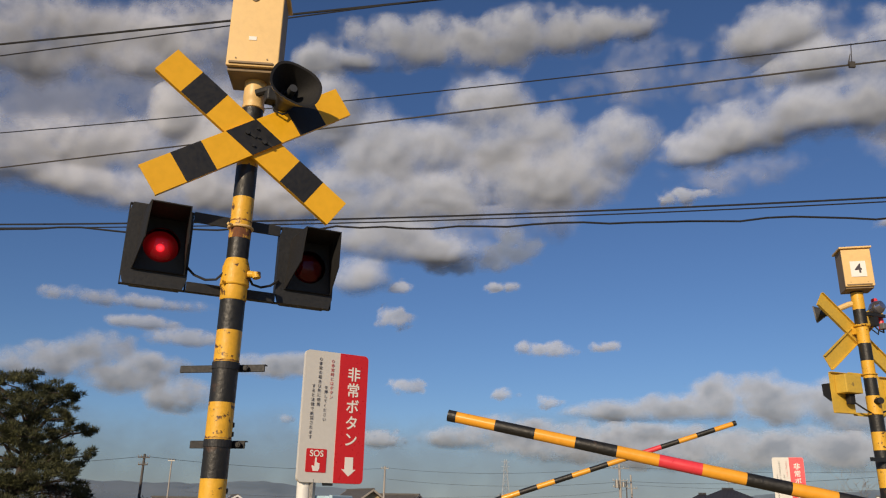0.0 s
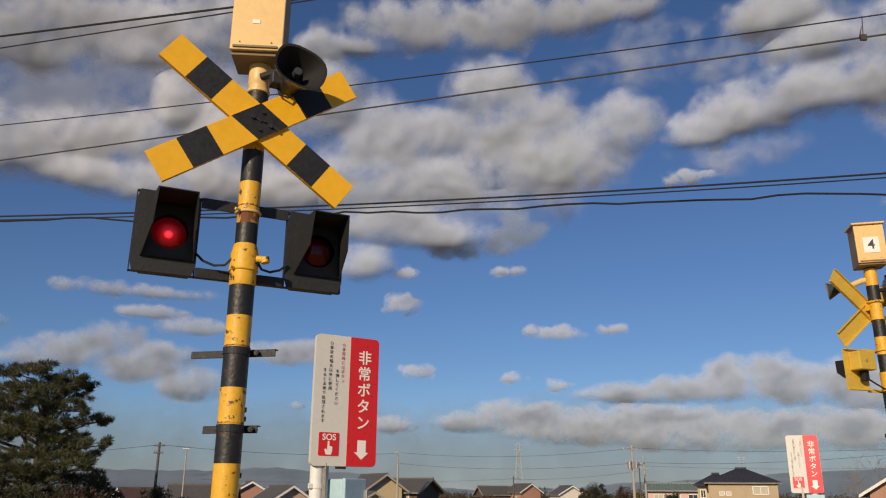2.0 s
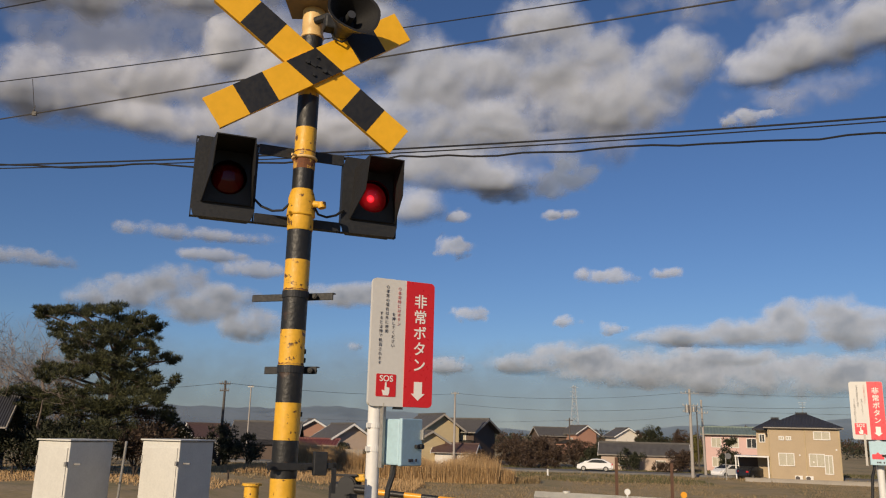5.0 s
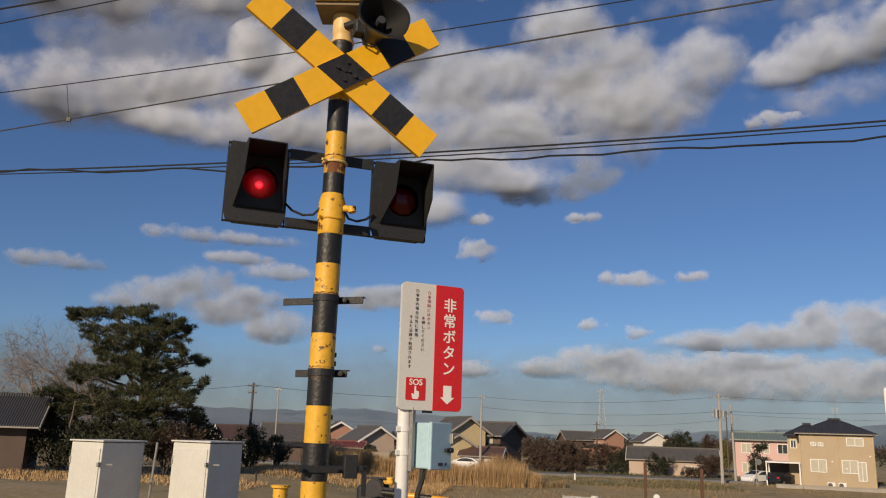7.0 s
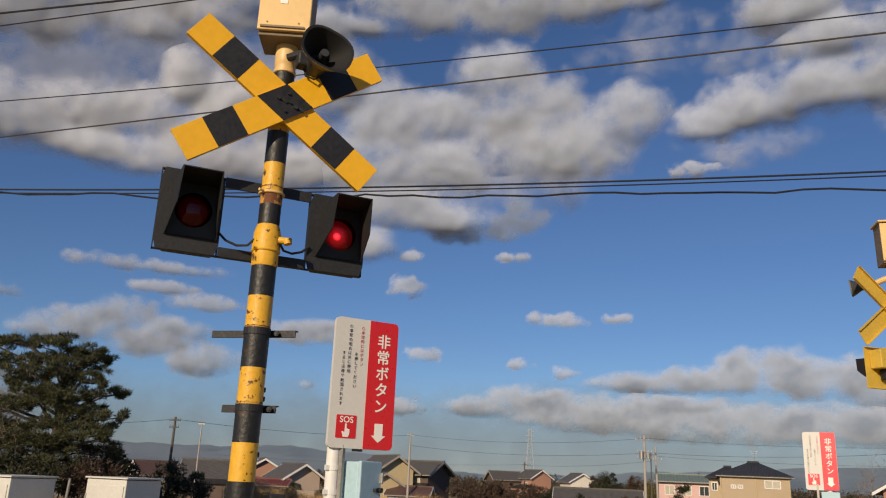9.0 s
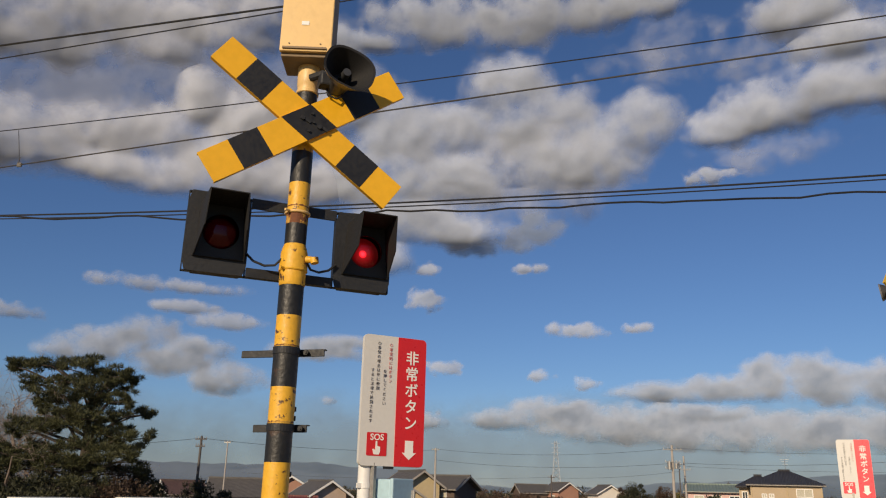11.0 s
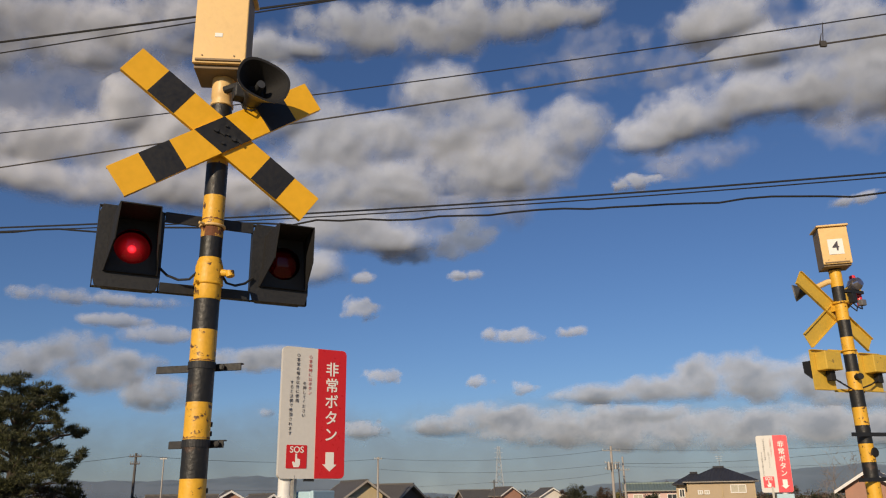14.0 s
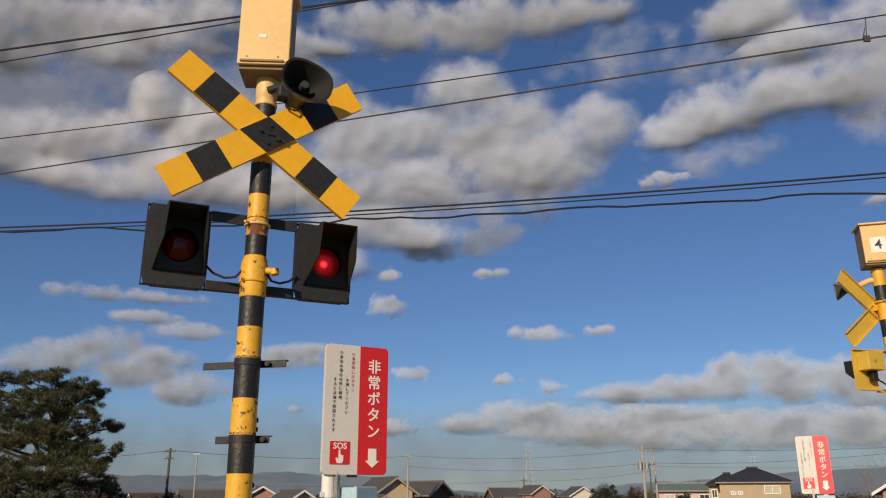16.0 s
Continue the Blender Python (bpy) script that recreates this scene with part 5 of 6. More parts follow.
def house(x, y, zb, yaw, w, d, h, rise, label, wall, roof, kind="gable", over=0.7, windows=(), frame_mat=None, gable_wall=None, ridge=0.35, lower=None, panes=None):
    ho = empty("house", pose(x, y, zb, 0, 0, yaw), label, "house", "houses")
    bm = bmesh.new()
    if kind == "gable":
        prism(bm, [(-d / 2, 0), (d / 2, 0), (d / 2, h), (0, h + rise * 0.97), (-d / 2, h)], -w / 2, w / 2)
        bmesh.ops.rotate(bm, verts=bm.verts, cent=(0, 0, 0), matrix=Matrix.Rotation(radians(90), 3, "Z"))
    else:
        box(bm, w, d, h, 0, 0, h / 2)
    part("wall", bm, wall, ho)
    bm = bmesh.new()
    (gable_roof if kind == "gable" else lambda *a: hip_roof(*a, ridge=ridge))(bm, w, d, h, rise, over)
    roof_ob = part("roof", bm, roof, ho)
    if kind == "gable":
        hd = d / 2 + over
        drop = rise * over / (d / 2)
        for ex in (-1, 1):
            bm = bmesh.new()
            x = ex * (w / 2 + over + 0.03)
            for sy in (-1, 1):
                a, b = Vector((x, sy * hd, h - drop)), Vector((x, 0, h + rise))
                v = [bm.verts.new(p + Vector((o, 0, dz))) for o in (-0.03, 0.03) for p, dz in ((a, -0.12), (b, -0.12), (b, 0.18), (a, 0.18))]
                for f in ((0, 1, 2, 3), (7, 6, 5, 4), (0, 4, 5, 1), (1, 5, 6, 2), (2, 6, 7, 3), (3, 7, 4, 0)):
                    bm.faces.new([v[i] for i in f])
            part("barge_board", bm, FRAME_W if wall in (WALL_TERRA, WALL_WHITE, WALL_PALE) else WALL_GREY, roof_ob)
    for sy in (-1, 1):
        bm = bmesh.new()
        zz = h - rise * over / (d / 2) if kind == "gable" else h
        tube(bm, (-w / 2 - over, sy * (d / 2 + over + 0.05), zz + 0.02), (w / 2 + over, sy * (d / 2 + over + 0.05), zz + 0.02), 0.06, seg=8)
        part("gutter", bm, WALL_GREY, roof_ob)
    if lower:
        lw, ld, lh, side = lower
        bm = bmesh.new()
        box(bm, lw, ld, lh, side, -d / 2 - ld / 2, lh / 2)
        part("porch_wall", bm, wall, ho)
        bm = bmesh.new()
        hw_ = lw / 2 + 0.5
        v = [bm.verts.new(p) for p in ((side - hw_, -d / 2 - ld - 0.5, lh), (side + hw_, -d / 2 - ld - 0.5, lh), (side + hw_, -d / 2, lh + 0.9), (side - hw_, -d / 2, lh + 0.9))]
        f = bm.faces.new(v)
        bmesh.ops.solidify(bm, geom=[f], thickness=0.14)
        part("porch_roof", bm, roof, ho)
    for i, (face, u, z, ww, hh) in enumerate(windows):
        window(ho, face, u, z, ww, hh, w / 2, d / 2, frame_mat or FRAME_W, panes or (CURTAIN if i % 3 != 2 else PANE))
    return ho


FIELD = -2.9

# big beige house across the road
beige = house(36.29, 99.5, FIELD, -19.5, 7.53, 8.0, 5.87, 1.6, "two-storey beige house with dark hipped tile roof", WALL_BEIGE, ROOF_DARK, "hip", 0.42,
              (("f", -1.91, 2.4, 1.6, 1.35), ("f", 1.25, 2.4, 1.55, 1.35), ("f", 2.43, 1.95, 0.8, 2.0), ("f", -2.3, 4.75, 0.5, 0.38), ("f", -1.56, 4.75, 0.5, 0.38), ("f", 1.91, 5.1, 1.65, 0.85)), ridge=0.12, panes=CURTAIN)


def house_extras():
    # lower wing at the side, with its own hipped roof
    bm = bmesh.new()
    box(bm, 1.3, 5.4, 5.7, -4.42, 0.9, 2.85)
    part("wing_wall", bm, WALL_BEIGE, beige)
    bm = bmesh.new()
    hip_roof(bm, 4.2, 5.4, 5.62, 1.25, 0.42, ridge=0.12)
    bmesh.ops.translate(bm, verts=bm.verts, vec=(-2.95, 0.5, 0))
    part("wing_roof", bm, ROOF_DARK, beige)
    window(beige, "f", -4.45, 4.7, 0.6, 0.9, 3.765, 1.8, FRAME_W, PANE)
    # drain pipes and outlets on the front
    for u in (-3.66, 0.15, 3.66):
        bm = bmesh.new()
        tube(bm, (u, -4.06, 0.1), (u, -4.06, 5.8), 0.045, seg=8)
        part("drain_pipe", bm, WALL_CREAM, beige)
    for u, z in ((-0.5, 2.9), (0.9, 2.2), (3.3, 3.6)):
        bm = bmesh.new()
        box(bm, 0.16, 0.1, 0.18, u, -4.05, z, bevel=0.02)
        part("vent_hood", bm, FRAME_W, beige)
    bm = bmesh.new()
    tube(bm, (0.2, 0.3, 7.4), (0.2, 0.3, 9.0), 0.03, seg=6)
    for z, hw in ((8.95, 0.45), (8.7, 0.35), (8.4, 0.3)):
        box(bm, 2 * hw, 0.03, 0.03, 0.2, 0.3, z)
    part("aerial", bm, GALV, beige)
    for u in (-0.75, 0.35):
        a = empty("air_conditioner", beige.matrix_basis @ pose(u, -4.25, 0), "white outdoor air conditioner unit by the wall", "air conditioner", "air conditioners")
        bm = bmesh.new()
        box(bm, 0.8, 0.3, 0.6, 0, 0, 0.38, bevel=0.02)
        part("case", bm, FRAME_W, a)
        bm = bmesh.new()
        tube(bm, (-0.12, -0.15, 0.38), (-0.12, -0.165, 0.38), 0.24, seg=20)
        part("fan_grille", bm, FRAME_D, a)
        for e in (-0.3, 0.3):
            bm = bmesh.new()
            box(bm, 0.08, 0.3, 0.08, e, 0, 0.04)
            part("foot", bm, FRAME_D, a)
    c = empty("carport", beige.matrix_basis @ pose(-5.60, -2.2, 0), "white carport with flat roof", "carport")
    bm = bmesh.new()
    box(bm, 3.7, 5.0, 0.16, 0, 0, 2.62)
    part("roof", bm, FRAME_W, c)
    for ex in (-1.75, 1.75):
        for ey in (-2.3, 2.3):
            bm = bmesh.new()
            box(bm, 0.14, 0.14, 2.54, ex, ey, 1.27)
            part("post", bm, FRAME_W, c)
    bm = bmesh.new()
    box(bm, 3.4, 0.08, 2.5, 0, 2.4, 1.25)
    part("back_wall", bm, WALL_BROWN, c)


house_extras()
house(39.9, 124.2, FIELD, -14, 17.0, 9.0, 5.2, 0.9, "long pink two-storey building with green roof", WALL_PINK, ROOF_GREEN, "gable", 0.6,
      tuple(("f", u, z, 1.3, 1.3) for u in (-7.0, -4.6, -2.2, 0.2, 2.6, 5.0, 7.2) for z in (1.3, 4.0)))
house(20.8, 117.0, FIELD, -10, 11.5, 5.0, 2.2, 1.35, "low grey shed with long grey roof", WALL_PALE, ROOF_GREY, "gable", 0.4, (("f", 2.2, 1.0, 1.2, 0.8), ("f", -2.6, 1.0, 1.4, 0.8)))
house(21.6, 214, FIELD, -60, 6.6, 6.2, 5.2, 1.8, "terracotta house with white gable and tiled roof", WALL_TERRA, ROOF_GREY, "gable", 0.6, (("l", 0.0, 3.6, 1.2, 1.0), ("f", 1.0, 3.4, 1.4, 1.1)), lower=(5.0, 3.0, 2.6, 1.0))
house(32.5, 212.5, FIELD, -75, 6.8, 6.4, 4.8, 1.8, "white plaster house with grey tiled gable roof", WALL_WHITE, ROOF_GREY, "gable", 0.7, (("l", 0.0, 3.9, 1.0, 0.8),), lower=(4.0, 3.0, 2.4, 0.5))
house(14.3, 216, FIELD, 15, 7.5, 7.0, 4.6, 1.8, "grey tiled house in shade", WALL_BROWN, ROOF_GREY, "gable", 0.7)
house(-9.3, 119, FIELD, -62, 7.6, 5.4, 5.1, 1.8, "two-storey cream house with grey tiled gable roof", WALL_CREAM, ROOF_GREY, "gable", 0.8, (("l", 0.0, 4.9, 0.9, 0.7), ("l", 2.0, 3.6, 1.2, 1.2), ("f", 0, 3.8, 1.8, 1.3)), FRAME_D, lower=(6.5, 3.2, 2.7, 0.3))
house(-4.3, 121.5, FIELD, -30, 6.4, 6.0, 4.9, 1.5, "dark timber house wing with white gable", WALL_BROWN, ROOF_GREY, "gable", 0.8, (("f", -1.5, 4.0, 1.8, 1.4), ("f", 1.2, 4.0, 1.4, 1.4)), FRAME_W, lower=(6.0, 2.6, 2.6, 0))
house(-10.2, 114.4, FIELD, -62, 6.4, 4.6, 3.2, 1.3, "lower front wing of the cream house with tiled gable", WALL_CREAM, ROOF_GREY, "gable", 0.6, (("l", -0.9, 2.2, 0.6, 0.7), ("l", 0.9, 2.4, 0.6, 0.8), ("f", -1.4, 2.1, 1.6, 1.2), ("f", 1.2, 2.1, 1.6, 1.2)), FRAME_D, panes=PANE)
house(-5.2, 112.5, FIELD, -8, 5.2, 4.0, 2.0, 0.9, "low brown shed with wide roof", WALL_WHITE, ROOF_BROWN, "gable", 0.5)
house(-21.6, 115, FIELD, -58, 7.2, 4.8, 3.7, 1.5, "single-storey house with pale gable and dark tiles", WALL_PALE, ROOF_GREY, "gable", 0.8, (("f", 0, 2.0, 1.6, 1.3), ("f", 2.2, 2.0, 1.0, 1.0)), FRAME_D)
house(-24.2, 110.2, FIELD, -4, 6.0, 3.0, 2.5, 0.6, "low outbuilding with maroon metal roof", WALL_BROWN, ROOF_MAROON, "gable", 0.4)
house(-29.5, 130, FIELD, -70, 6.0, 5.4, 4.4, 1.5, "small terracotta house with grey tiled roof", WALL_TERRA, ROOF_GREY, "gable", 0.6, (("l", 0.0, 3.4, 1.2, 1.0),))
house(-34.0, 121, FIELD, 8, 8.5, 7.0, 3.2, 2.1, "brown timber house with broad grey roof", WALL_BROWN, ROOF_GREY, "gable", 0.8, lower=(8.0, 2.6, 2.2, 0))
house(-45.0, 126, FIELD, 40, 5.5, 5.0, 3.2, 1.6, "distant house with white gable", WALL_WHITE, ROOF_BROWN, "gable", 0.6)
house(-35.2, 52.5, -1.75, 20, 4.2, 4.0, 3.5, 1.4, "dark shrine-like roofed house behind bare trees", WALL_BROWN, ROOF_DARK, "gable", 0.9)
house(45.3, 81.6, FIELD, 52, 5.4, 4.6, 5.0, 1.4, "terracotta house with white gable and grey roof", WALL_TERRA, ROOF_GREY, "gable", 0.8, (("f", 0, 4.2, 1.5, 1.1), ("r", 0, 4.0, 1.3, 1.1)))
house(48.0, 80.5, FIELD, -35, 7.0, 6.0, 3.9, 1.5, "white walled house with grey roof", WALL_WHITE, ROOF_GREY, "gable", 0.7, (("f", 0, 2.8, 1.6, 1.1),))
house(55.5, 84.0, FIELD, -30, 9.0, 6.0, 3.2, 1.5, "grey house among garden trees", WALL_GREY, ROOF_GREY, "gable", 0.7)


def garden_wall(x0, y0, x1, y1, h, label, material):
    d = Vector((x1 - x0, y1 - y0, 0))
    bm = bmesh.new()
    box(bm, d.length, 0.25, h, 0, 0, h / 2)
    box(bm, d.length + 0.1, 0.34, 0.08, 0, 0, h + 0.04)
    ob = tagged(new("garden_wall", link_mesh(bm, "garden_wall", material)), label, "wall", "garden walls")
    ob.matrix_basis = pose((x0 + x1) / 2, (y0 + y1) / 2, FIELD, 0, 0, math.degrees(math.atan2(d.y, d.x)))


garden_wall(-16.5, 90.5, -14.6, 90.5, 2.3, "weathered concrete block garden wall", WALL_GREY)
garden_wall(-13.6, 90.2, -9.5, 90.2, 1.0, "low grey block wall", WALL_GREY)
garden_wall(27.5, 93.2, 56, 85.0, 0.35, "low concrete kerb wall along the lane", WALL_GREY)


# ================= road and cars =================
def lane():
    m = mat("grey_asphalt", (0.15, 0.145, 0.135), 0.9, vary=0.2, scale=0.6, bump=0.2, bump_scale=8)
    bm = bmesh.new()
    cols = []
    for i in range(41):
        x = -60 + 3.6 * i
        yc = 104.2 - 0.13 * (x - 12)
        cols.append([bm.verts.new((x, yc + dy, FIELD + dz)) for dy, dz in ((-2.8, -0.3), (-2.4, 0.25), (0, 0.28), (2.4, 0.25), (2.8, -0.3))])
    for a, b in zip(cols, cols[1:]):
        for k in range(4):
            bm.faces.new((a[k], b[k], b[k + 1], a[k + 1]))
    tagged(new("road", link_mesh(bm, "road", m)), "narrow grey asphalt lane across the fields", "road", kind="structure")


lane()


def car(m, paint, label, group=""):
    """Hatchback along local +x, wheels on z = 0."""
    c = empty("car", m, label, "car", group or "cars")
    half = [(-2.15, 0.35), (-2.2, 0.62), (-2.05, 0.95), (-1.75, 1.12), (-1.1, 1.42), (-0.3, 1.50), (0.35, 1.44), (1.15, 1.04), (1.75, 0.92), (2.12, 0.70), (2.2, 0.45), (2.12, 0.28), (1.75, 0.26), (-1.8, 0.26)]
    bm = bmesh.new()
    prism(bm, half, -0.84, 0.84)
    bmesh.ops.bevel(bm, geom=[e for e in bm.edges if abs(e.verts[0].co.y - e.verts[1].co.y) < 0.01], offset=0.16, segments=3, affect="EDGES")
    part("body", bm, paint, c, smooth=True)
    for s in (-1, 1):
        bm = bmesh.new()
        prism(bm, [(-1.55, 1.03), (-1.0, 1.36), (-0.3, 1.43), (0.3, 1.38), (0.95, 1.04)], s * 0.85, s * 0.842)
        part("side_window", bm, PANE, c)
    bm = bmesh.new()
    v = [bm.verts.new(p) for p in ((1.13, -0.66, 1.09), (1.13, 0.66, 1.09), (0.42, 0.58, 1.455), (0.42, -0.58, 1.455))]
    bm.faces.new(v)
    bmesh.ops.solidify(bm, geom=bm.faces[:], thickness=0.02)
    part("windscreen", bm, PANE, c)
    for ex in (-1.32, 1.38):
        for s in (-1, 1):
            bm = bmesh.new()
            tube(bm, (ex, s * 0.70, 0.315), (ex, s * 0.875, 0.315), 0.315, seg=24)
            wheel = part("wheel", bm, TYRE, c, "black tyre")
            bm = bmesh.new()
            tube(bm, (ex, s * 0.86, 0.315), (ex, s * 0.885, 0.315), 0.2, seg=20)
            part("rim", bm, GALV, wheel, "silver rim")
    for s in (-1, 1):
        bm = bmesh.new()
        box(bm, 0.3, 0.3, 0.13, 1.98, s * 0.62, 0.72, bevel=0.03)
        part("headlight", bm, LETTER, c)
        bm = bmesh.new()
        box(bm, 0.14, 0.28, 0.2, -2.08, s * 0.62, 0.88, bevel=0.03)
        part("tail_light", bm, RED, c)
    return c


TYRE = mat("tyre_rubber", (0.02, 0.02, 0.02), 0.9)
WHITE_CAR = mat("white_car_paint", (0.80, 0.80, 0.80), 0.25, vary=0.03)
DARK_CAR = mat("dark_car_paint", (0.02, 0.022, 0.028), 0.2, vary=0.1)
moving_car = car(pose(12.35, 104.1, FIELD + 0.25, 0, 0, 172.6), WHITE_CAR, "white hatchback driving along the lane", "cars")
car(beige.matrix_basis @ pose(-5.75, -2.3, 0, 0, 0, 62), DARK_CAR, "dark car parked in the carport")
car(pose(28.0, 101.8, FIELD, 0, 0, 215), WHITE_CAR, "white car parked beside the carport")


def road_mirror(x, y, h):
    r = empty("traffic_sign", pose(x, y, FIELD), "round grey traffic sign on a thin pole", "traffic sign")
    bm = bmesh.new()
    tube(bm, (0, 0, 0), (0, 0, h), 0.06, seg=10)
    part("pole", bm, GALV, r)
    bm = bmesh.new()
    tube(bm, (0.25, -0.08, h - 0.3), (0.25, -0.12, h - 0.3), 0.33, seg=20)
    part("disc", bm, HORN_LIP, r)


road_mirror(25.6, 93.6, 2.95)


# ================= hills =================
def hills():
    m = bpy.data.materials.new("haze_tinted_hills")
    m.use_nodes = True
    b = m.node_tree.nodes["Principled BSDF"]
    b.inputs["Roughness"].default_value = 1
    tc = m.node_tree.nodes.new("ShaderNodeTexCoord")
    nz = m.node_tree.nodes.new("ShaderNodeTexNoise")
    nz.inputs["Scale"].default_value = 0.01
    nz.inputs["Detail"].default_value = 6
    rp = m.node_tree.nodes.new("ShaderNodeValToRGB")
    # blue haze of the distance is put into the hills' base colour
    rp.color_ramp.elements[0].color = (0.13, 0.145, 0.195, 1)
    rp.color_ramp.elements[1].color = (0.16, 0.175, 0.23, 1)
    m.node_tree.links.new(tc.outputs["Object"], nz.inputs["Vector"])
    m.node_tree.links.new(nz.outputs["Fac"], rp.inputs[0])
    m.node_tree.links.new(rp.outputs[0], b.inputs["Base Color"])
    b.inputs["Specular IOR Level"].default_value = 0.0
    verts, faces = [], []
    rows, n = 7, 420
    for i in range(n + 1):
        az = -70 + 140 * i / n
        tall = np.interp(az, (-70, -22, -17, -11, -5, 0, 4, 10, 16, 22, 28, 36, 70), (80, 92, 88, 106, 84, 24, 22, 34, 66, 92, 112, 104, 90))
        tall += 9 * noise.fractal(Vector((az * 0.5, 0.3, 0)), 0.9, 2.1, 5)
        for k in range(rows):
            s = k / (rows - 1)
            r = 3300 + 500 * s
            bumpy = 14 * noise.fractal(Vector((az * 0.7, s * 3, 4)), 0.9, 2.1, 4) * math.sin(math.pi * s)
            verts.append((r * math.sin(radians(az)), r * math.cos(radians(az)), -4 + (tall + 6) * (math.sin(s * math.pi / 2)) + bumpy))
    for i in range(n):
        for k in range(rows - 1):
            a = i * rows + k
            faces.append((a, a + rows, a + rows + 1, a + 1))
    tagged(new("backdrop", from_arrays("backdrop", verts, faces, m, True)), "low mountain range on the horizon, blue haze in its colour", "mountains", kind="structure")


hills()


# ================= trees and plants =================
def leaf_material(name, c0, c1, scale=0.6):
    m = bpy.data.materials.new(name)
    m.use_nodes = True
    nt = m.node_tree
    b = nt.nodes["Principled BSDF"]
    b.inputs["Roughness"].default_value = 0.7
    g = nt.nodes.new("ShaderNodeNewGeometry")
    rp = nt.nodes.new("ShaderNodeValToRGB")
    rp.color_ramp.elements[0].color = (*c0, 1)
    rp.color_ramp.elements[1].color = (*c1, 1)
    nt.links.new(g.outputs["Random Per Island"], rp.inputs[0])
    nt.links.new(rp.outputs[0], b.inputs["Base Color"])
    return m


PINE_LEAF = leaf_material("pine_needles", (0.018, 0.024, 0.009), (0.075, 0.078, 0.024))
SHRUB_LEAF = leaf_material("evergreen_leaves", (0.010, 0.014, 0.006), (0.045, 0.048, 0.020))
RUSSET_LEAF = leaf_material("russet_leaves", (0.030, 0.018, 0.012), (0.090, 0.055, 0.032))
OLIVE_LEAF = leaf_material("yellow_green_leaves", (0.06, 0.06, 0.015), (0.20, 0.17, 0.04))
REED = leaf_material("dry_reed", (0.30, 0.19, 0.085), (0.56, 0.37, 0.18))
DRY = leaf_material("dry_grass", (0.14, 0.10, 0.05), (0.34, 0.25, 0.13))
GREEN_GRASS = leaf_material("winter_grass", (0.05, 0.055, 0.02), (0.14, 0.125, 0.05))
BARK = mat("dark_bark", (0.055, 0.042, 0.033), 0.95, vary=0.3, scale=2, bump=0.4, bump_scale=10)
TWIG = mat("pale_twigs", (0.22, 0.175, 0.145), 0.95, vary=0.2, scale=2)


def tufts(rng, centres, radii, count, size, flat=1.0, up=0.3, width=0.22):
    """Many small pointed leaves scattered round centres; returns vertices and triangles."""
    n = len(centres) * count
    c = np.repeat(np.asarray(centres, float), count, 0)
    r = np.repeat(np.asarray(radii, float), count)[:, None]
    d = rng.normal(size=(n, 3))
    d /= np.linalg.norm(d, axis=1, keepdims=True)
    rad = rng.random((n, 1)) ** 0.5
    p = c + d * r * rad * np.array([1, 1, flat])
    ax = d + rng.normal(size=(n, 3)) * 0.6 + np.array([0, 0, up])
    ax /= np.linalg.norm(ax, axis=1, keepdims=True)
    side = np.cross(ax, rng.normal(size=(n, 3)))
    side /= np.linalg.norm(side, axis=1, keepdims=True) + 1e-9
    L = size * (0.6 + 0.8 * rng.random((n, 1)))
    a = p - side * L * width
    b = p + side * L * width
    t = p + ax * L
    v = np.stack([a, b, t], 1).reshape(-1, 3)
    f = np.arange(n * 3).reshape(-1, 3)
    return v, f


def limb(bm, rng, p, d, length, r, depth, droop, ends, seg=5, split=3):
    pts, radii = [Vector(p)], [r]
    n = 5
    for i in range(n):
        d = (d + Vector(rng.normal(size=3)) * 0.16 + Vector((0, 0, droop))).normalized()
        pts.append(pts[-1] + d * length / n)
        radii.append(r * (1 - 0.75 * (i + 1) / n))
    path_tube(bm, pts, radii, seg)
    ends.append((pts[-1], length))
    if depth:
        for _ in range(split):
            k = int(rng.integers(2, n + 1))
            nd = (d + Vector(rng.normal(size=3)) * 0.75).normalized()
            limb(bm, rng, pts[k], nd, length * (0.5 + 0.25 * rng.random()), max(0.012, radii[k] * 0.75), depth - 1, droop, ends, max(3, seg - 1), split)


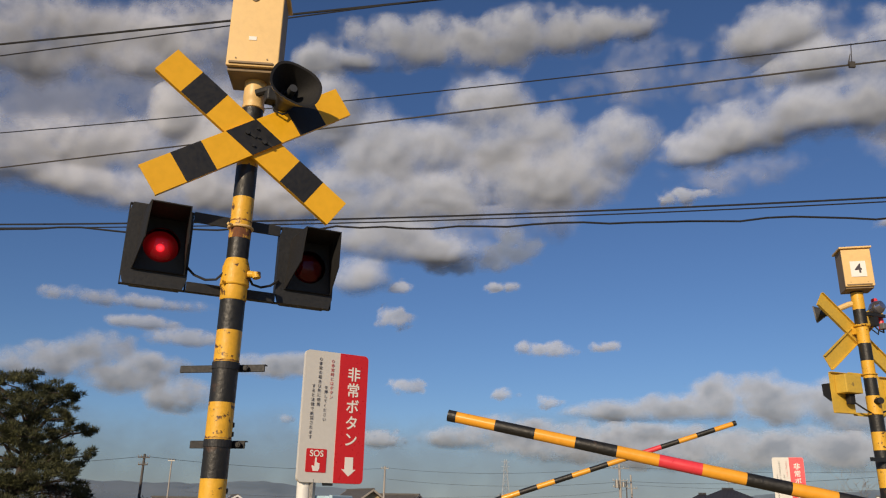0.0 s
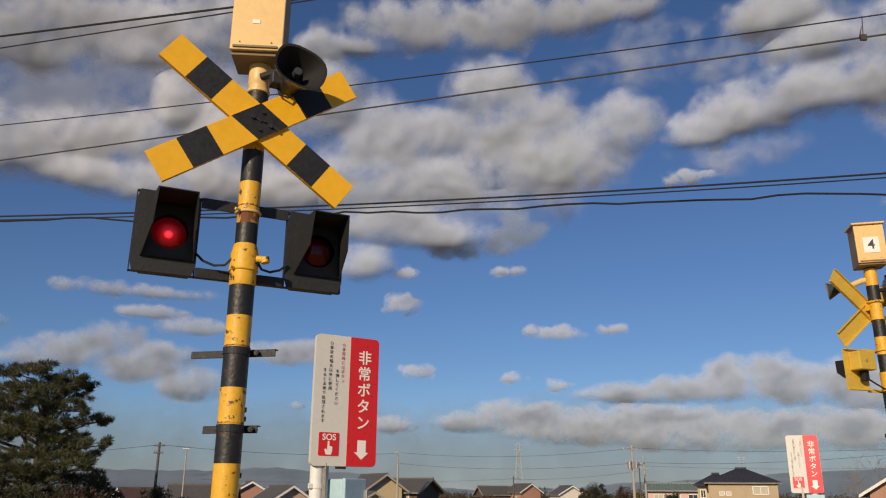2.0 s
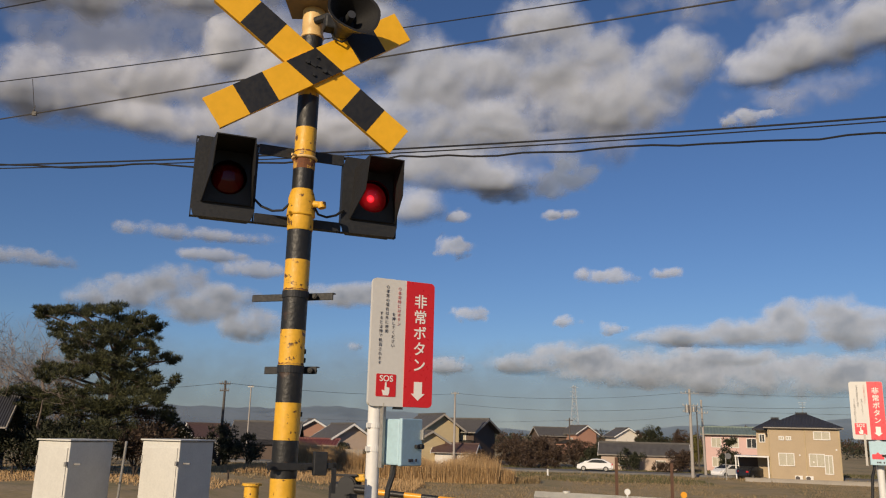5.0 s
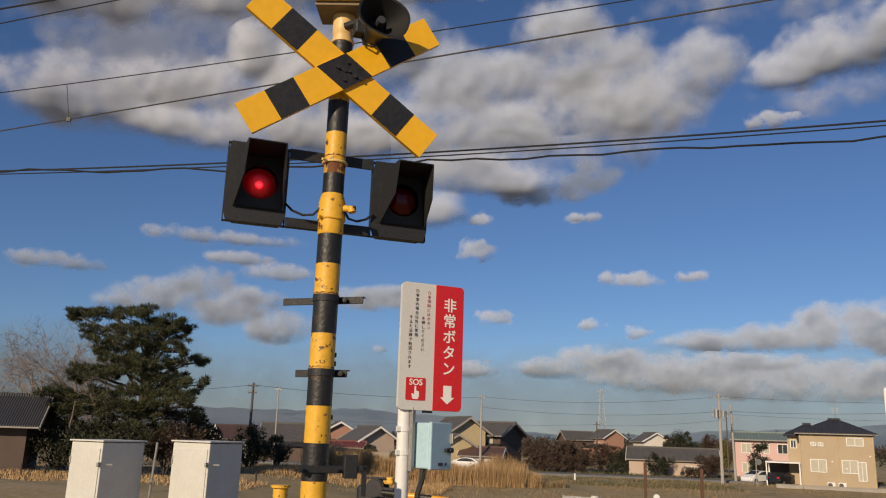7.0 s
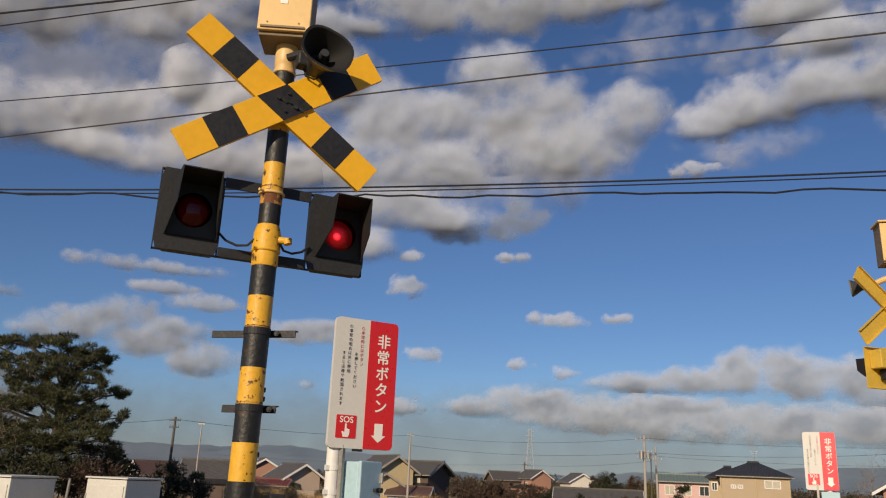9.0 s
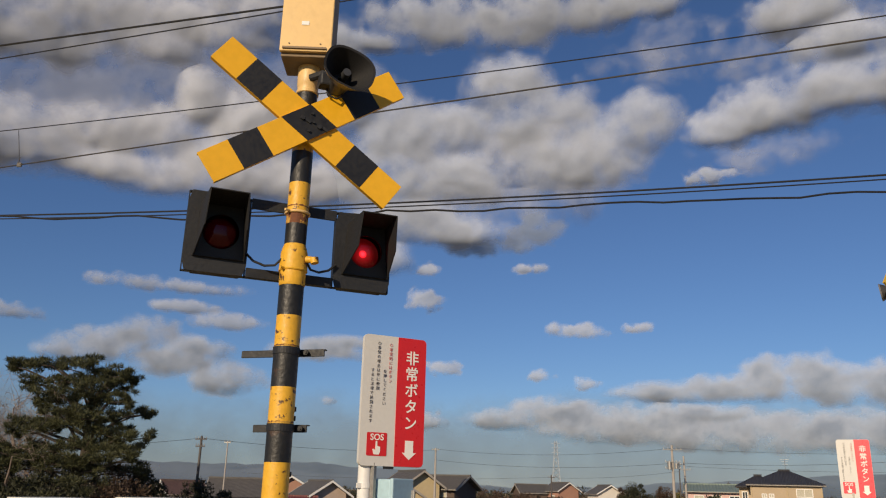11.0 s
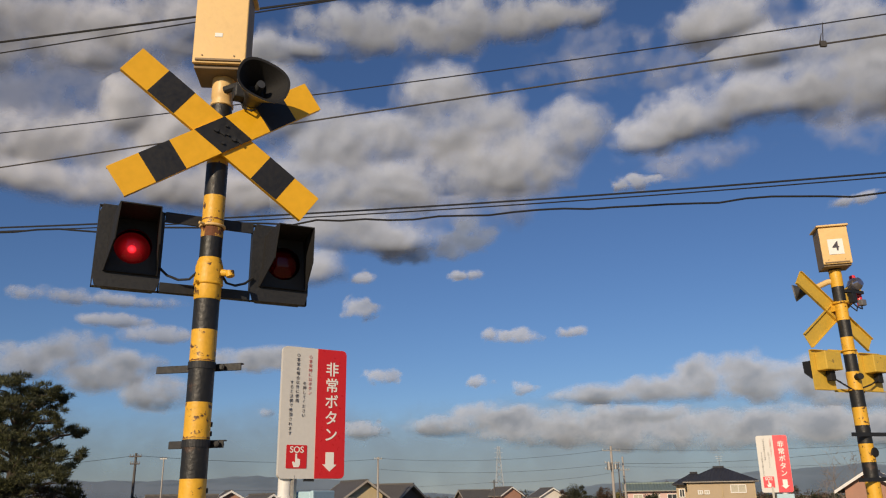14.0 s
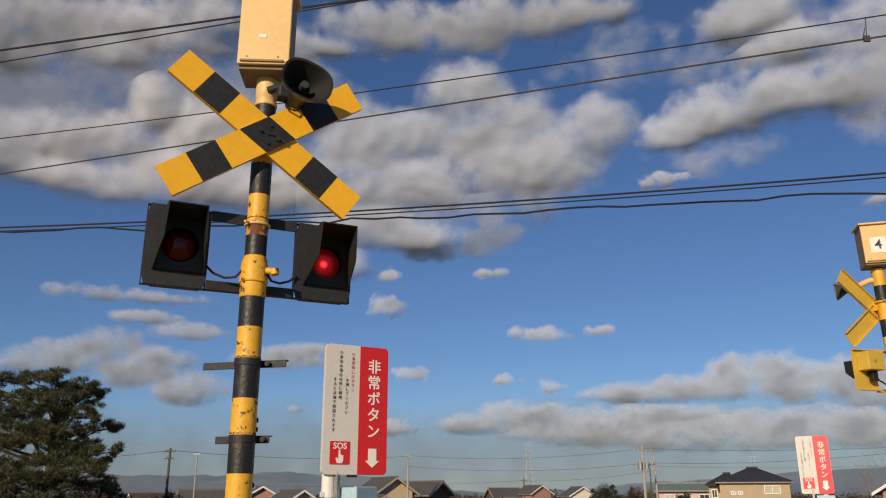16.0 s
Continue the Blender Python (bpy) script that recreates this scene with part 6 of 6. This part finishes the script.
def pine(x, y, zb, h, seed):
    """Old pine: bare leaning trunk, level limbs carrying flat pads of needles."""
    rng = np.random.default_rng(seed)
    t = empty("pine_tree", pose(x, y, zb), "tall old dark green pine with layered flat branches", "tree")
    bm = bmesh.new()
    trunk = [Vector((0.5 * math.sin(s * 3.0) + 0.6 * s - 1.5 * s * (1 - s), 0.3 * math.sin(4 * s), h * 0.95 * s)) for s in np.linspace(0, 1, 12)]
    path_tube(bm, trunk, [0.34 * (1 - 0.85 * i / 11) for i in range(12)], 10)
    trunk2 = [Vector((-0.9 * s - 1.2 * s * s, -0.4 * s, h * 0.55 * s)) for s in np.linspace(0, 1, 8)]
    path_tube(bm, trunk2, [0.22 * (1 - 0.8 * i / 7) for i in range(8)], 8)
    cs, rs = [], []
    # flat boughs: offset along x, height above the foot, half length
    boughs = ((-2.5, 11.9, 2.8), (-4.3, 11.5, 1.2), (-0.2, 11.6, 1.1), (1.7, 11.1, 1.4), (2.2, 10.8, 1.0), (-2.7, 10.5, 0.9), (0.0, 10.4, 1.7), (1.6, 10.3, 0.9), (-0.6, 9.6, 1.9), (2.0, 9.4, 1.8), (-1.5, 9.0, 1.3), (-1.8, 8.4, 1.2), (0.6, 8.4, 2.0), (3.0, 8.5, 1.3), (-3.6, 7.8, 1.1), (-2.6, 7.4, 1.2), (-0.5, 7.6, 1.1), (1.4, 7.5, 1.7), (3.1, 7.1, 1.3), (0.8, 6.5, 1.9), (2.9, 6.2, 1.6), (-1.3, 6.3, 1.3), (-4.1, 6.0, 1.4), (-5.3, 6.2, 0.5), (-3.2, 5.5, 2.1), (0.0, 5.4, 2.1), (3.2, 5.6, 1.5), (1.6, 4.8, 2.5), (-1.6, 4.8, 2.6))
    for bx, bz, hw in boughs:
        k = min(10.9, bz * 0.85 / (h * 0.95) * 11)
        base = trunk[int(k)].lerp(trunk[int(k) + 1], k - int(k))
        bz += rng.normal() * 0.10
        for rep in range(2):
            yo = rng.normal() * 1.0
            slope = rng.normal() * 0.16 - 0.05 * np.sign(bx)
            tip = Vector((bx + math.copysign(hw, bx - base.x), yo, bz))
            mid = Vector((bx, yo * 0.6, bz - 0.1))
            path_tube(bm, [base, base.lerp(mid, 0.5) + Vector((0, 0, -0.1)), mid, tip + Vector((0, 0, slope))], [0.10, 0.08, 0.055, 0.02], 5)
            for q in np.linspace(-1, 1, max(5, int(hw * 6))):
                lift = 0.22 * (1 - q * q) + slope * q + 0.35 * abs(q) ** 3 + rng.normal() * 0.13
                cs.append(Vector((bx + q * hw, yo + rng.normal() * 0.45, bz + lift)))
                rs.append(0.26 + 0.26 * rng.random() * (1.2 - abs(q)))
            for _ in range(3):
                out = math.copysign(hw * (0.80 + 0.25 * rng.random()), bx - base.x)
                cs.append(Vector((bx + out, yo + rng.normal() * 0.3, bz + slope + rng.normal() * 0.16)))
                rs.append(0.14 + 0.10 * rng.random())
    for _ in range(70):
        zz = 3.2 + 8.2 * rng.random()
        wide = 3.4 - 0.20 * (zz - 3.2)
        cs.append(Vector((0.7 + rng.normal() * wide * 0.36, rng.normal() * wide * 0.4, zz)))
        rs.append(0.28 + 0.25 * rng.random())
    part("trunk", bm, BARK, t, "dark crooked trunk and limbs")
    v, f = tufts(rng, cs, rs, 120, 0.26, 0.5, 0.7, 0.085)
    crown = new("crown", from_arrays("crown", v, f, PINE_LEAF))
    crown.parent = t
    return t


def bare_tree(x, y, zb, h, seed, label="bare winter tree with fine grey twigs", split=4):
    rng = np.random.default_rng(seed)
    t = empty("bare_tree", pose(x, y, zb), label, "tree", "bare trees")
    bm = bmesh.new()
    ends = []
    limb(bm, rng, (0, 0, 0), Vector((0.02, 0, 1)), h * 0.55, h * 0.016, 0, 0.0, ends, 8)
    for i in range(7):
        a = i * 2.4 + rng.random()
        limb(bm, rng, (0.02 * h * rng.normal(), 0.02 * h * rng.normal(), h * (0.2 + 0.045 * i)), Vector((math.cos(a) * 0.6, math.sin(a) * 0.6, 0.85)).normalized(), h * 0.42, h * 0.009, 3, 0.03, ends, 4, split)
    part("twig_crown", bm, TWIG, t)
    return t


def shrub(x, y, zb, w, h, seed, leaf, label, count=130, size=0.22, name="shrub"):
    rng = np.random.default_rng(seed)
    t = empty(name, pose(x, y, zb), label, name.replace("_", " "), name + "s")
    bm = bmesh.new()
    ends = []
    for i in range(5):
        a = rng.random() * math.tau
        limb(bm, rng, (0, 0, 0), Vector((math.cos(a) * 0.5, math.sin(a) * 0.5, 1)).normalized(), h * 0.8, 0.035 + 0.01 * h, 0, 0, ends, 5)
    part("stems", bm, BARK, t)
    n = max(6, int(w * h * 2.6))
    cs, rs = [], []
    for _ in range(n):
        u = rng.normal(size=3)
        u /= np.linalg.norm(u)
        q = rng.random() ** 0.4
        cs.append((u[0] * w / 2 * q * (0.8 + 0.4 * rng.random()), u[1] * w / 3 * q, h * 0.55 + u[2] * h * 0.45 * q))
        rs.append(0.22 + 0.16 * min(w, h) * rng.random())
    v, f = tufts(rng, cs, rs, count, size)
    v[:, 2] = np.maximum(v[:, 2], 0.02)
    ob = new("crown", from_arrays("crown", v, f, leaf))
    ob.parent = t
    return t


def blades(name, label, spots, density, h, leaf, seed, lean=0.25, width=0.05):
    """Standing reeds or grass over rectangles (x0, x1, y0, y1)."""
    rng = np.random.default_rng(seed)
    vs = []
    for x0, x1, y0, y1 in spots:
        n = int((x1 - x0) * (y1 - y0) * density)
        px, py = x0 + (x1 - x0) * rng.random(n), y0 + (y1 - y0) * rng.random(n)
        pz = np.array([ground_z(a, b) for a, b in zip(px, py)])
        patch = np.array([0.75 + 0.5 * noise.noise(Vector((a * 0.25, b * 0.25, seed))) for a, b in zip(px, py)])
        hh = h * patch * (0.7 + 0.5 * rng.random(n))
        dx, dy = rng.normal(size=n) * lean * hh, rng.normal(size=n) * lean * hh
        ang = rng.random(n) * math.pi
        wx, wy = np.cos(ang) * width, np.sin(ang) * width
        a = np.stack([px - wx, py - wy, pz - 0.05], 1)
        b = np.stack([px + wx, py + wy, pz - 0.05], 1)
        c = np.stack([px + dx, py + dy, pz + hh], 1)
        vs.append(np.stack([a, b, c], 1).reshape(-1, 3))
    v = np.concatenate(vs)
    tagged(new(name, from_arrays(name, v, np.arange(len(v)).reshape(-1, 3), leaf)), label, "grass", kind="stuff")


def far_woods():
    """Uneven line of winter woods and gardens beyond the houses."""
    for seed, leaf, label in ((71, RUSSET_LEAF, "brown winter thickets and gardens far away"), (72, SHRUB_LEAF, "dark evergreen groves far away")):
        rng = np.random.default_rng(seed)
        cs, rs = [], []
        for _ in range(420):
            az, r = radians(-46 + 92 * rng.random()), 235 + 260 * rng.random()
            tall = max(0.25, 0.7 + 1.1 * noise.noise(Vector((az * 14, seed, r * 0.01))))
            for _ in range(4):
                z = FIELD + (0.4 + 4.6 * tall * rng.random())
                cs.append((r * math.sin(az) + 2.4 * rng.normal(), r * math.cos(az) + 2.4 * rng.normal(), z))
                rs.append(1.0 + 1.0 * rng.random())
        v, f = tufts(rng, cs, rs, 40, 0.8)
        v[:, 2] = np.maximum(v[:, 2], FIELD)
        tagged(new("far_woods", from_arrays("far_woods", v, f, leaf)), label, "woods", kind="stuff")


far_woods()
pine(-26.75, 53.9, -2.75, 12.0, 11)
# garden and field planting
bare_tree(-31.3, 55.0, -1.8, 10.6, 3)
bare_tree(-36.5, 58.0, -1.8, 9.0, 4, "bare pale winter tree behind the pine", 5)
bare_tree(-34.0, 62.0, -1.8, 9.0, 8, "bare pale winter tree behind the pine", 5)
bare_tree(-38.5, 62.0, -1.8, 9.4, 9, "bare pale winter tree behind the pine", 5)
bare_tree(45.5, 88.0, FIELD, 7.5, 21, "bare garden tree behind houses")
for k, (x, y, w, h, leaf, label) in enumerate([
    (-31.5, 53.5, 6.0, 4.2, SHRUB_LEAF, "dark evergreen hedge under the pine"), (-27.5, 53.0, 6.0, 3.9, SHRUB_LEAF, "dark evergreen hedge under the pine"),
    (-24.2, 54.5, 4.0, 4.1, RUSSET_LEAF, "russet brown winter shrub by hedge"), (-22.4, 56.5, 3.2, 4.0, SHRUB_LEAF, "dark evergreen hedge beside the pine"),
    (-34.8, 52.5, 5.0, 4.0, SHRUB_LEAF, "dark evergreen hedge under the pine"), (-22.9, 62.0, 3.0, 2.6, RUSSET_LEAF, "russet brown winter shrub by hedge"),
    (-23.6, 69.5, 3.4, 3.6, SHRUB_LEAF, "dark garden shrub by the pole"), (-21.0, 69.0, 2.6, 2.6, SHRUB_LEAF, "dark garden shrub by the pole"),
    (-18.5, 104.0, 3.2, 2.4, SHRUB_LEAF, "rounded dark garden evergreen"), (-15.8, 105.0, 3.0, 2.2, SHRUB_LEAF, "rounded dark garden evergreen"),
    (-12.8, 106.0, 2.6, 2.6, SHRUB_LEAF, "rounded dark garden evergreen"), (3.5, 113.0, 4.5, 2.8, RUSSET_LEAF, "brown leafless thicket by houses"),
    (8.2, 116.0, 4.0, 2.8, RUSSET_LEAF, "brown leafless thicket by houses"), (14.5, 118.0, 4.5, 3.4, SHRUB_LEAF, "dark evergreen bush by the shed"),
    (18.2, 113.0, 3.4, 3.0, SHRUB_LEAF, "dark evergreen bush by the shed"), (24.6, 111.5, 3.2, 3.2, RUSSET_LEAF, "brown bush at the end of the shed"),
    (26.3, 140.0, 5.5, 6.6, SHRUB_LEAF, "round dark evergreen tree behind shed"), (30.6, 138.0, 3.0, 6.0, RUSSET_LEAF, "tall thin brown winter tree"),
    (33.0, 138.5, 3.0, 5.4, OLIVE_LEAF, "yellow-green leafy shrub tree"), (26.2, 150.0, 2.0, 6.0, RUSSET_LEAF, "thin bare brown tree crown"),
    (29.0, 103.5, 1.9, 5.2, SHRUB_LEAF, "dark garden conifer beside the carport"), (29.2, 104.5, 3.2, 3.2, SHRUB_LEAF, "dark garden conifer beside the carport"),
    (12.0, 109.0, 3.0, 1.6, SHRUB_LEAF, "low dark roadside bush"), (6.0, 109.5, 4.0, 1.5, RUSSET_LEAF, "low brown roadside thicket"), (21.5, 108.8, 4.0, 1.6, RUSSET_LEAF, "low brown roadside thicket"),
    (41.6, 88.0, 2.6, 4.6, SHRUB_LEAF, "dark garden tree between houses"), (51.5, 82.5, 3.0, 3.4, SHRUB_LEAF, "dark green garden shrub"), (-2.5, 108.0, 3.0, 2.4, RUSSET_LEAF, "brown winter bush by the house"),
    (2.2, 118.0, 6.5, 3.6, RUSSET_LEAF, "wide brown leafless thicket by houses"), (7.0, 122.0, 7.5, 4.2, RUSSET_LEAF, "wide brown leafless thicket by houses"), (11.8, 123.0, 6.5, 3.8, RUSSET_LEAF, "wide brown leafless thicket by houses"), (15.6, 121.0, 4.5, 3.6, SHRUB_LEAF, "dark evergreen bush in a garden"),
    (-20.5, 108.5, 4.0, 2.6, SHRUB_LEAF, "dark evergreen garden hedge by the outbuilding"), (-26.5, 108.0, 4.0, 2.4, SHRUB_LEAF, "dark evergreen garden hedge by the outbuilding")]):
    shrub(x, y, ground_z(x, y) - 0.05, w, h, 50 + k, leaf, label)

blades("reed_bed", "tall dry tan reeds along the ditch", [(-14.5, 0.4, 75.5, 81), (-19.5, -14.5, 72, 77)], 420, 2.6, REED, 5, 0.10, 0.018)
blades("reed_bed", "lower dry reeds thinning out beside the ditch", [(0.4, 1.8, 76, 81)], 380, 1.7, REED, 15, 0.14, 0.018)
blades("reed_bed", "low dry reeds at the end of the bed", [(1.8, 4.2, 76.5, 80.5)], 260, 0.8, DRY, 16, 0.2, 0.02)
blades("reed_bed", "dry tan grass at the field edge", [(-17, -12, 74, 84)], 120, 1.0, REED, 6, 0.2, 0.025)
blades("dry_grass", "sparse dry yellow field grass", [(-45, 60, 56, 92)], 14, 0.15, DRY, 7, 0.6, 0.03)
blades("dry_grass", "tufts of dry grass beside the lane", [(-45, 60, 92, 101)], 5, 0.35, DRY, 8, 0.35, 0.05)
blades("green_grass", "green winter grass beyond the lane", [(-30, 60, 107, 120)], 8, 0.35, GREEN_GRASS, 9, 0.35, 0.06)
blades("green_grass", "patches of green grass in the field", [(-4, 22, 84, 101)], 10, 0.25, GREEN_GRASS, 10, 0.35, 0.06)


blades("dry_grass", "pale dry grass below the garden hedge", [(-42, -16, 44, 52.5)], 30, 0.30, REED, 12, 0.45, 0.03)
blades("dry_grass", "tan dry grass beside the track bank", [(-22, -6, 60, 74)], 26, 0.55, REED, 13, 0.3, 0.03)


def fence_stakes():
    for k in range(12):
        x, y = -33.0 + 1.45 * k, 49.5 + 0.25 * k
        s = empty("fence_stake", pose(x, y, ground_z(x, y)), "short dark wooden stake in dry grass", "stake", "fence stakes")
        bm = bmesh.new()
        tube(bm, (0, 0, -0.1), (0, 0, 0.62), 0.07, 0.06, 8)
        part("stake_shaft", bm, BARK, s)
        bm = bmesh.new()
        lathe(bm, [(0.062, 0.62), (0.045, 0.66), (0.0, 0.67)], 8)
        part("stake_head", bm, BARK, s)


fence_stakes()


def field_marker(x, y, h):
    s = empty("field_marker", pose(x, y, ground_z(x, y)), "short white field marker post", "marker post")
    bm = bmesh.new()
    box(bm, 0.18, 0.18, h, 0, 0, h / 2, bevel=0.03)
    part("marker_shaft", bm, WHITE, s)
    bm = bmesh.new()
    box(bm, 0.12, 0.12, 0.04, 0, 0, h + 0.02)
    part("marker_top", bm, GALV, s)


field_marker(5.9, 93.0, 0.75)


# ================= what moves =================
def motions():
    # gate arms come down
    for key, axle, a0, a1, end in (("near", 0.95, 11.5, 0.0, 0.70), ("far", 0.80, 18.1, -3.5, 1.20)):
        rows = [(t, pose(0, 0, axle, 0, -max(a1, a0 - (a0 - a1) * t / end), 0)) for t in (0.0, 0.1, 0.2, 0.3, 0.4, 0.5, 0.6, 0.7, 0.8, 0.9, 1.0, 1.1, 1.2, 1.3)]
        walk(ARMS[key], rows + [(16.0, rows[-1][1])])
    # lamps blink in turn: two added slides part before the glowing disc
    period, first = 1.184, 0.18
    for side, half, phase in ((-1, 1, first), (-1, -1, first), (1, 1, first - period / 2), (1, -1, first - period / 2)):
        u, y, z = LAMP_U * side + 0.015, LAMP_Y + 0.03, LAMP_Z + 0.006
        shut, free = pose(u, y, z), pose(u, y, z + half * 0.088)
        rows = [(0.0, free if side < 0 else shut)]
        k = -1
        while first + k * period < 16.4:
            close = phase + k * period          # this lamp goes dark
            light = close + period / 2          # and lights again
            for t, a, b in ((close, free, shut), (light, shut, free)):
                if 0.05 < t < 15.9:
                    rows += [(t - 0.034, a), (t + 0.034, b)]
            k += 1
        rows.sort(key=lambda r: r[0])
        rows.append((16.0, rows[-1][1]))
        walk(SHUTTERS[side, half], rows)
    # the white car drives by
    def car_at(t):
        x = 12.35 - 9.8 * (t - 5.0)
        return pose(x, 104.2 - 0.13 * (x - 12) - 0.9, FIELD + 0.25, 0, 0, 172.6)
    walk(moving_car, [(t, car_at(t)) for t in (0.0, 4.0, 8.0, 12.0, 16.0)])
    # clouds drift about the zenith; their shapes belong to 14.5 s
    for ob, rate in CLOUDS:
        walk(ob, [(t, pose(0, 0, 0, 0, 0, -rate * (t - 14.5))) for t in (0.0, 16.0)])


motions()
